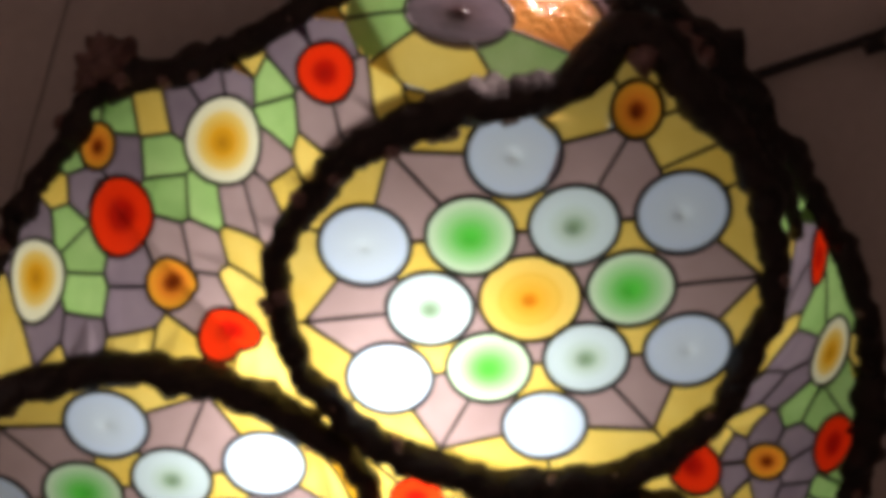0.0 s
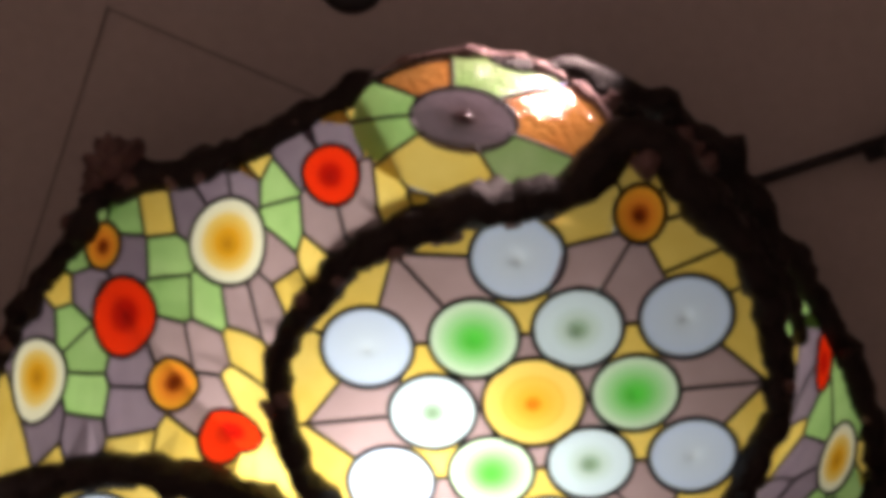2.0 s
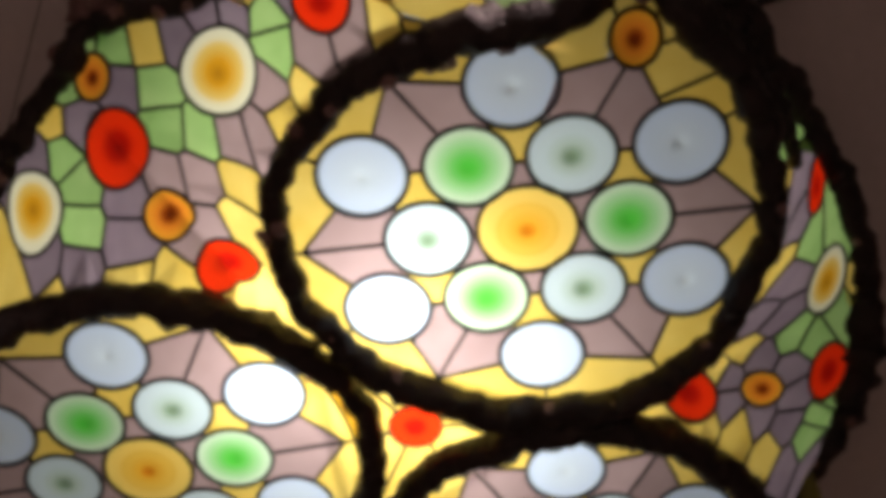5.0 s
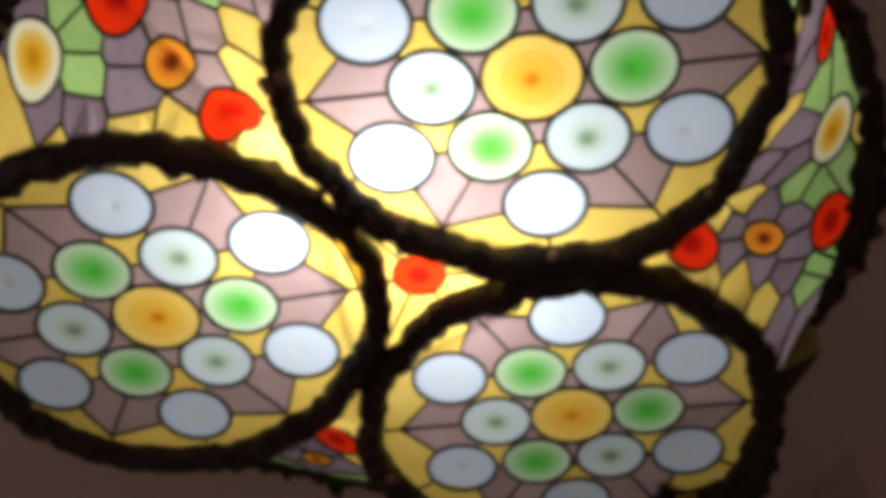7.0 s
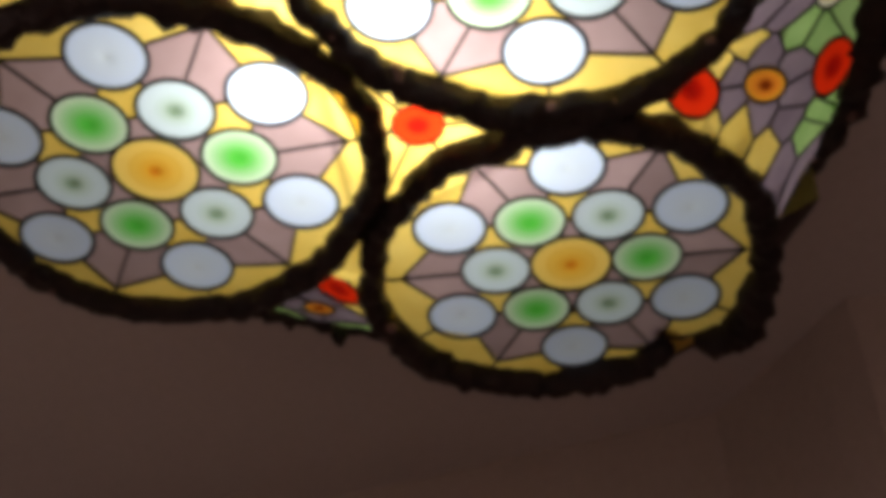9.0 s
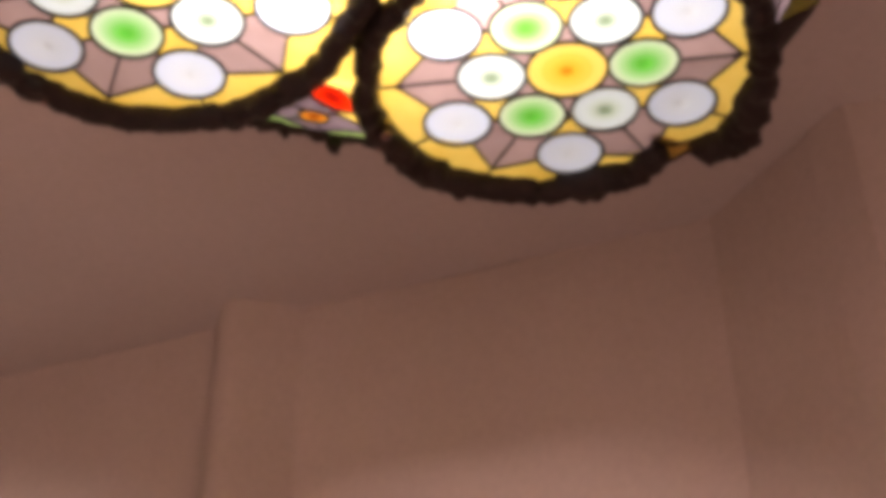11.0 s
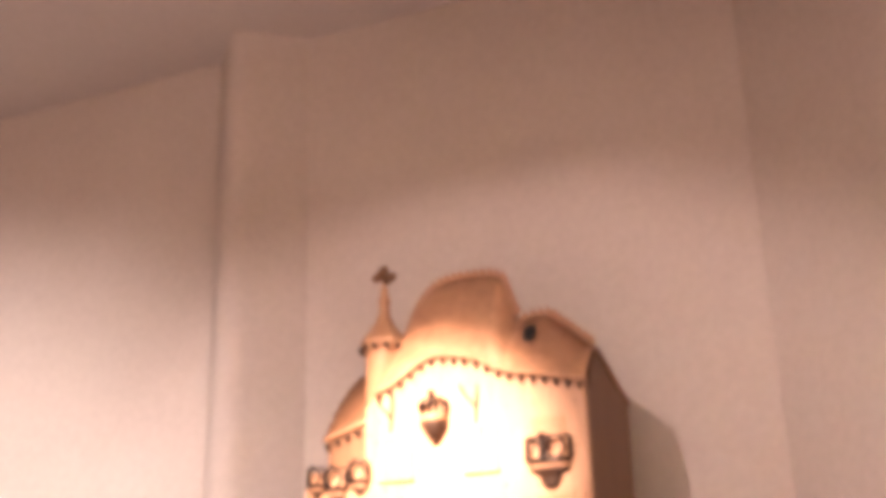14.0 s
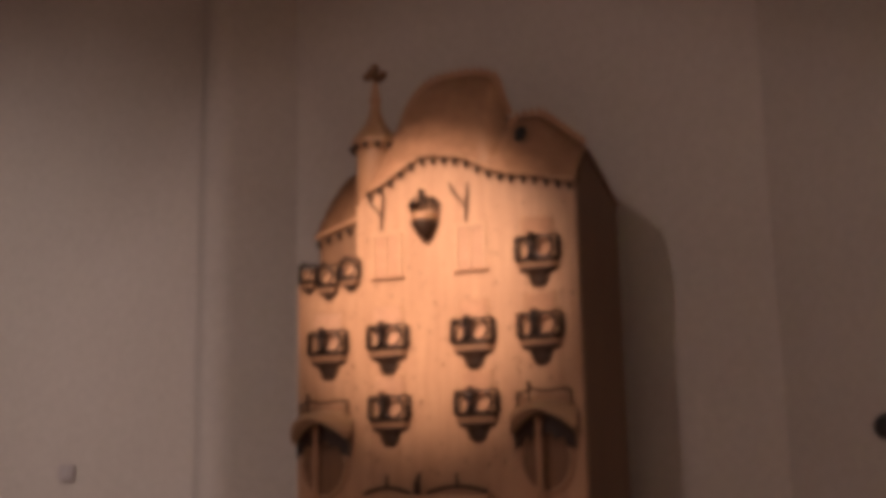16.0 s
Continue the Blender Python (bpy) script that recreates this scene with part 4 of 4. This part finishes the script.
part("cross", bm, BROWNSHADE, tower, "four-armed bud-shaped cross", True)

# set-back wing with its own small roof, both darkened in colour for shade
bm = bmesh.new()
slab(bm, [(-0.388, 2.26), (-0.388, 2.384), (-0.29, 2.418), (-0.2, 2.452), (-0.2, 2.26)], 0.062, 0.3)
wing = part("wing", bm, BROWNSHADE, house)
bm = bmesh.new()
rows = []
for i in range(13):
    x = -0.398 + 0.2 * i / 12
    f = i / 12
    row = []
    for j in range(8):
        w = j / 7
        top = 2.372 + 0.06 * f + 0.195 * math.sin(min(1.0, 0.62 + f * 1.2) * math.pi / 2) * (0.4 * math.sin(w * math.pi / 2) + 0.6 * w)
        row.append(bm.verts.new((x + 0.03 * w * (1 - f), 0.055 + 0.1 * w, top - Z0)))
    row.append(bm.verts.new((x, 0.3, 2.4 - Z0)))
    rows.append(row)
wing_grid = [[v.co.copy() for v in row] for row in rows]
for a, b in zip(rows, rows[1:]):
    for j in range(8):
        bm.faces.new((a[j], b[j], b[j + 1], a[j + 1]))
bmesh.ops.recalc_face_normals(bm, faces=bm.faces[:])
part("wing_roof", bm, STUD, wing, "", True)
bm = bmesh.new()
for r in range(9):
    for k in range(15):
        i, j = (k + 0.5 * (r % 2)) / 15.5 * 12, (r + 0.3) / 9.4 * 7
        a, b = int(i), int(j)
        u, v = i - a, j - b
        g = lambda p, q: wing_grid[p][q]
        p = g(a, b).lerp(g(a + 1, b), u).lerp(g(a, b + 1).lerp(g(a + 1, b + 1), u), v)
        up = (g(a, b + 1) - g(a, b)).normalized()
        nrm = -Vector((1, 0, 0)).cross(up)
        nrm = -nrm if nrm.y > 0 else nrm
        pts = [p + Vector((-0.0058, 0, 0)) + up * 0.014, p + Vector((-0.0058, 0, 0)) + nrm * 0.004, p - up * 0.008 + nrm * 0.006, p + Vector((0.0058, 0, 0)) + nrm * 0.004, p + Vector((0.0058, 0, 0)) + up * 0.014]
        bm.faces.new([bm.verts.new(q) for q in pts])
tagged(part("scale_tiling", bm, STUD, wing), kind="stuff")
bm = bmesh.new()
tube(bm, [wing_grid[i][0] + Vector((0, -0.002, 0)) for i in range(13)], 0.008, 8)
part("eave_moulding", bm, WOOD, wing, "", True)
for k in range(6):
    o = new("eave_drop", drop.data)
    o.parent = wing
    o.location = (-0.385 + 0.033 * k, 0.05, 2.355 + 0.0105 * k - Z0)

# shuttered windows on the facade


def shutter_window(x0, x1, z0, z1, arched=False):
    bm = bmesh.new()
    t = 0.007
    for a, b, c, d in ((x0, x0 + t, z0, z1), (x1 - t, x1, z0, z1), (x0 + t, x1 - t, z1 - t, z1), ((x0 + x1) / 2 - 0.002, (x0 + x1) / 2 + 0.002, z0, z1 - t)):
        box(bm, a, b, -0.007, 0.0, c - Z0, d - Z0)
    win = part("window", bm, WOODPALE, front, "pale wooden window frame with closed shutters")
    bm = bmesh.new()
    box(bm, x0 - 0.006, x1 + 0.006, -0.014, 0.0, z0 - 0.008 - Z0, z0 - Z0)
    part("sill", bevel(bm, 0.002, 1), WOODROOF, win)
    bm = bmesh.new()
    n = max(4, int((z1 - z0 - t) / 0.009))
    for k in range(n):
        z = z0 + 0.001 + (z1 - z0 - t) * k / n - Z0
        for a, b in ((x0 + t, (x0 + x1) / 2 - 0.002), ((x0 + x1) / 2 + 0.002, x1 - t)):
            vs = [bm.verts.new(p) for p in ((a, -0.0034, z), (b, -0.0034, z), (b, -0.0022, z + 0.0085), (a, -0.0022, z + 0.0085))]
            bm.faces.new(vs)
    part("louvre", bm, WOODROOF, win)


shutter_window(-0.18, -0.088, 2.225, 2.35)
shutter_window(0.076, 0.168, 2.225, 2.352)

# balconies with mask-like iron railings


def balcony(x, z, s=1.0, door=True, eyes=2, wide=1.0):
    bm = bmesh.new()
    plan = lambda f: -0.007 - 0.016 * s * (1 - abs(2 * f - 1) ** 9)
    seg = 16
    w = 0.117 * s * wide
    top = [[bm.verts.new((x - w / 2 + w * k / seg, y, zz - Z0)) for k in range(seg + 1) for y in (0.0, plan(k / seg))] for zz in (z - 0.05 * s, z - 0.032 * s)]
    for k in range(seg):
        for row in top:
            bm.faces.new((row[2 * k], row[2 * k + 1], row[2 * k + 3], row[2 * k + 2]))
        bm.faces.new((top[0][2 * k + 1], top[0][2 * k + 3], top[1][2 * k + 3], top[1][2 * k + 1]))
    bmesh.ops.recalc_face_normals(bm, faces=bm.faces[:])
    base = part("balcony", bm, STUD, front, "small balcony with a mask-like iron railing")
    bm = bmesh.new()
    rows = []
    for r, zz in ((1.06, -0.05), (1.0, -0.058), (0.64, -0.064), (0.56, -0.08), (0.46, -0.094), (0.24, -0.103)):
        rows.append([bm.verts.new((x + 0.052 * s * wide * r * math.cos(math.pi * k / 12), -0.026 * s * r * math.sin(math.pi * k / 12), z + (zz if door else -0.05 + 0.45 * (zz + 0.05)) * s - Z0)) for k in range(13)])
    for a, b in zip(rows, rows[1:]):
        for k in range(12):
            bm.faces.new((a[k], a[k + 1], b[k + 1], b[k]))
    bm.faces.new(rows[-1])
    bmesh.ops.recalc_face_normals(bm, faces=bm.faces[:])
    # the slab's shadow is put into the bracket's colour
    part("corbel", bm, DARKSHADE, base, "rounded bracket, coloured near black for the shade under the slab", True)
    bm = bmesh.new()
    at = lambda f, dz: (x - w / 2 + w * f, plan(min(1, max(0, f))) - 0.003, z + dz * s - Z0)
    loops = ((0.19, 0.15, 0.0), (0.69, 0.225, 0.004)) if eyes == 2 else ((0.5, 0.38, 0.004),)
    for c, rx, dz in loops:
        tube(bm, [at(c + rx * math.cos(2 * math.pi * k / 24), dz + 0.029 * math.sin(2 * math.pi * k / 24)) for k in range(24)], 0.0044 * s, 6, True)
    tube(bm, [at(k / 14, 0.036 - 0.004 * math.sin(math.pi * k / 7) ** 2) for k in range(15)], 0.0042 * s, 6)
    tube(bm, [at(k / 14, -0.029) for k in range(15)], 0.006 * s, 6)
    if eyes == 2:
        tube(bm, [at(0.41, -0.03), at(0.405, 0.004), at(0.4, 0.042)], [0.01 * s, 0.0065 * s, 0.012 * s], 8)
    for f in (-0.02, 1.02):
        tube(bm, [at(f, -0.026), at(f, 0.004), at(f, 0.034)], [0.004 * s, 0.0075 * s, 0.004 * s], 6)
    for f, dz, r in ((-0.04, -0.018, 0.007), (1.04, -0.016, 0.0075), (-0.03, 0.03, 0.006), (1.03, 0.026, 0.0065), (0.2, -0.029, 0.0045), (0.36, -0.027, 0.006), (0.52, -0.026, 0.006), (0.8, -0.029, 0.0045), (0.41, 0.04, 0.009)):
        bmesh.ops.create_icosphere(bm, subdivisions=1, radius=r * s, matrix=Matrix.Translation(at(f, dz)))
    part("railing", bm, IRON, base, "dark iron railing with two eye-like openings", True)
    if door:
        bm = bmesh.new()
        rows = []
        for k in range(8):
            for dx, y in ((0.0, -0.0045), (0.0085, -0.002)):
                rows.append([bm.verts.new((x - 0.042 + 0.0105 * k + dx, y, zz - Z0)) for zz in (z - 0.03, z + 0.09)])
        for p, q in zip(rows, rows[1:]):
            bm.faces.new((p[0], p[1], q[1], q[0]))
        part("shutter", bm, WOODROOF, base, "slatted wooden shutter")
        bm = bmesh.new()
        tube(bm, [(x - 0.044, -0.002, z - 0.04 - Z0), (x - 0.044, -0.002, z + 0.09 - Z0), (x + 0.044, -0.002, z + 0.09 - Z0), (x + 0.044, -0.002, z - 0.04 - Z0)], 0.0034, 4)
        part("shutter_frame", bm, WOODPALE, base)


for x, z in ((0.317, 2.258), (-0.323, 2.044), (-0.134, 2.048), (0.124, 2.048), (0.317, 2.05), (-0.131, 1.85), (0.13, 1.853)):
    balcony(x, z)
for x, z, s in ((-0.388, 2.25, 0.78), (-0.322, 2.238, 0.92), (-0.25, 2.252, 0.86)):
    balcony(x, z, s, False, 1, 0.56)

# small flower-shaped balcony under the gable
bm = bmesh.new()
lathe(bm, [(0.006, 2.335 - Z0), (0.018, 2.345 - Z0), (0.034, 2.368 - Z0), (0.042, 2.385 - Z0), (0.04, 2.39 - Z0), (0.02, 2.39 - Z0)], 24, Matrix.Translation((-0.012, -0.012, 0)))
bowl = part("flower_balcony", bm, WOOD, front, "flower-shaped balcony with iron petals", True)
bm = bmesh.new()
lathe(bm, [(0.012, 2.318 - Z0), (0.026, 2.338 - Z0), (0.0375, 2.36 - Z0), (0.0385, 2.37 - Z0), (0.01, 2.371 - Z0)], 20, Matrix.Translation((-0.012, -0.016, 0)))
part("corbel", bm, DARKSHADE, bowl, "", True)
bm = bmesh.new()
for k in range(7):
    w = math.pi * k / 6
    c, q = math.cos(w), math.sin(w)
    tube(bm, [(-0.012 + 0.036 * c, -0.012 - 0.034 * q, 2.39 - Z0), (-0.012 + 0.042 * c, -0.012 - 0.04 * q, 2.415 - Z0), (-0.012 + 0.03 * c, -0.012 - 0.03 * q, 2.435 - Z0)], [0.004, 0.0065, 0.004], 6)
tube(bm, [(-0.012, -0.03, 2.39 - Z0), (-0.012, -0.035, 2.43 - Z0), (-0.012, -0.03, 2.455 - Z0)], [0.005, 0.009, 0.012], 8)
part("petal_railing", bm, IRON, bowl, "", True)
for x, sgn in ((-0.16, 1), (0.1, 1)):
    bm = bmesh.new()
    tube(bm, [(x - 0.035, -0.008, 2.47 - Z0), (x - 0.02, -0.02, 2.44 - Z0), (x, -0.02, 2.42 - Z0), (x + 0.012, -0.008, 2.395 - Z0), (x + 0.008, -0.006, 2.36 - Z0)], 0.0032, 6)
    tube(bm, [(x + 0.012, -0.008, 2.395 - Z0), (x + 0.018, -0.012, 2.44 - Z0), (x + 0.017, -0.008, 2.465 - Z0)], 0.003, 6)
    part("branch_bracket", bm, DARKSHADE, front, "thin branching bracket")

# canopies over the oval bay windows
for x in (-0.335, 0.322):
    bm = bmesh.new()
    rows = []
    for i in range(17):
        f = i / 16
        px = x - 0.092 + 0.184 * f
        arch = 0.062 * math.sin(math.pi * f) ** 0.8
        out_ = 0.022 + 0.09 * math.sin(math.pi * f) ** 0.6
        rows.append([bm.verts.new(p) for p in ((px, 0.0, 1.83 + 0.45 * arch - Z0), (px, -0.5 * out_, 1.825 + 0.4 * arch - Z0), (px, -out_, 1.80 + 0.5 * arch - Z0), (px, -out_, 1.765 + arch - Z0), (px, -0.6 * out_, 1.765 + arch - Z0), (px, 0.0, 1.75 + arch - Z0))])
    for a, b in zip(rows, rows[1:]):
        for j in range(5):
            bm.faces.new((a[j], b[j], b[j + 1], a[j + 1]))
    bmesh.ops.recalc_face_normals(bm, faces=bm.faces[:])
    rows = [[(x - 0.085 + 0.17 * i / 16, -0.014 - 0.02 * math.sin(math.pi * i / 16), zz + 0.05 * math.sin(math.pi * i / 16) ** 0.8 - Z0) for zz in (1.715 + 0.01 * math.sin(i * 2.1), 1.775)] for i in range(17)]
    can = part("canopy", bm, WOODPALE, front, "carved arched canopy over a bay window", True)
    bm = bmesh.new()
    tube(bm, [(x - 0.075 + 0.15 * k / 12, -0.01 - 0.055 * math.sin(math.pi * k / 12), 1.876 - 0.004 * math.sin(k) - Z0) for k in range(13)], 0.0034, 6)
    for k in (0, 4, 12):
        tube(bm, [(x - 0.075 + 0.15 * k / 12, -0.01 - 0.055 * math.sin(math.pi * k / 12), z - Z0) for z in (1.835, 1.855, 1.878 + (0.022 if k == 4 else 0))], [0.003, 0.003, 0.006 if k == 4 else 0.003], 6)
    part("rail", bm, IRON, can, "thin dark rail")
    bm = bmesh.new()
    tube(bm, [(x + 0.07 * math.cos(2 * math.pi * k / 32), -0.008, 1.70 + 0.085 * math.sin(2 * math.pi * k / 32) - Z0) for k in range(32)], 0.007, 6, True)
    # the canopy's shadow, built as a near-black sheet below it
    canopy_shade = bmesh.new()
    grid_ = [[canopy_shade.verts.new(p) for p in row] for row in rows]
    for a, b in zip(grid_, grid_[1:]):
        canopy_shade.faces.new((a[0], b[0], b[1], a[1]))
    part("canopy_shade", canopy_shade, DARKSHADE, can, "near-black sheet for the shade under the canopy")
    oval_win = part("bay_window", bm, WOOD, front, "oval bay window with a slender column", True)
    bm = bmesh.new()
    vs = [bm.verts.new((x + 0.07 * math.cos(2 * math.pi * k / 32), -0.003, 1.70 + 0.085 * math.sin(2 * math.pi * k / 32) - Z0)) for k in range(32)]
    bm.faces.new(vs)
    part("pane", bm, BROWNSHADE, oval_win, "dull wooden infill")
    bm = bmesh.new()
    lathe(bm, [(0.008, 1.6 - Z0), (0.006, 1.66 - Z0), (0.009, 1.72 - Z0), (0.006, 1.77 - Z0), (0.01, 1.81 - Z0)], 12, Matrix.Translation((x - 0.005, -0.05, 0)))
    part("column", bm, WOOD, oval_win, "", True)

# cresting along the top of the main-floor gallery
bm = bmesh.new()
for a, b in ((-0.19, -0.05), (0.0, 0.17)):
    tube(bm, [(a + (b - a) * k / 14, -0.05, 1.62 + 0.016 * math.sin(math.pi * k / 14) - Z0) for k in range(15)], 0.006, 6)
    m = (a + b) / 2
    tube(bm, [(m, -0.05, 1.63 - Z0), (m, -0.05, 1.67 - Z0)], [0.006, 0.003], 6)
tube(bm, [(-0.03, -0.05, 1.61 - Z0), (-0.028, -0.055, 1.645 - Z0), (-0.022, -0.05, 1.675 - Z0)], [0.012, 0.01, 0.003], 8)
part("gallery_cresting", bm, DARKSHADE, front, "dark wavy cresting")
bm = bmesh.new()
box(bm, -0.2, 0.18, -0.07, 0.0, 1.3 - Z0, 1.615 - Z0)
part("gallery", bevel(bm, 0.01), WOOD, front)
# tiny studs scattered over the facade
bm = bmesh.new()
rng = random.Random(11)
for k in range(230):
    x, z = rng.uniform(-0.41, 0.41), rng.uniform(1.66, 2.4)
    if z > 2.25 and x < -0.23:
        continue
    bmesh.ops.create_circle(bm, cap_ends=True, segments=7, radius=rng.uniform(0.0022, 0.0042), matrix=Matrix.Translation((x, -0.0012, z - Z0)) @ Matrix.Rotation(radians(90), 4, "X") @ Matrix.Diagonal((1, rng.uniform(1, 2.2), 1, 1)))
tagged(part("stud_speckle", bm, STUD, front), kind="stuff")

# ---- small things by the walls ----
WALL = Matrix.Translation((3.822 * NX, 3.822 * NY, 0)) @ Matrix.Rotation(math.atan2(-NX, NY), 4, "Z")
sign = thing("wall_plaque", "small pale grey caption card on the wall", "plaque", WALL @ Matrix.Translation((-3.2, -0.004, 1.73)))
bm = bmesh.new()
box(bm, -0.035, 0.035, -0.006, 0.0, -0.03, 0.03)
part("card", bevel(bm, 0.001, 1), PLAQUE, sign)
bm = bmesh.new()
for k in range(3):
    box(bm, -0.02, 0.02 - 0.008 * k, -0.0075, -0.006, 0.012 - 0.012 * k, 0.016 - 0.012 * k)
part("lettering", bm, GREYWHITE, sign)

stand = thing("stand_lamp", "black adjustable lamp on a thin floor stand", "lamp", Matrix.Translation((0.98, 2.12, 0.0)))
bm = bmesh.new()
lathe(bm, [(0.16, 0.0), (0.16, 0.012), (0.02, 0.02), (0.011, 0.03), (0.011, 1.6), (0.016, 1.61)], 28)
part("pole", bm, BLACK, stand, "", True)
bm = bmesh.new()
tube(bm, [(0.0, 0.0, 1.59), (-0.1, 0.02, 1.64), (-0.2, 0.045, 1.7)], [0.016, 0.018, 0.02], 10)
part("arm", bm, BLACK, stand, "", True)
bm = bmesh.new()
bmesh.ops.create_uvsphere(bm, u_segments=20, v_segments=12, radius=0.026, matrix=Matrix.Translation((-0.218, 0.05, 1.712)) @ Matrix.Diagonal((1.1, 1, 0.95, 1)))
part("head", bm, BLACK, stand, "", True)
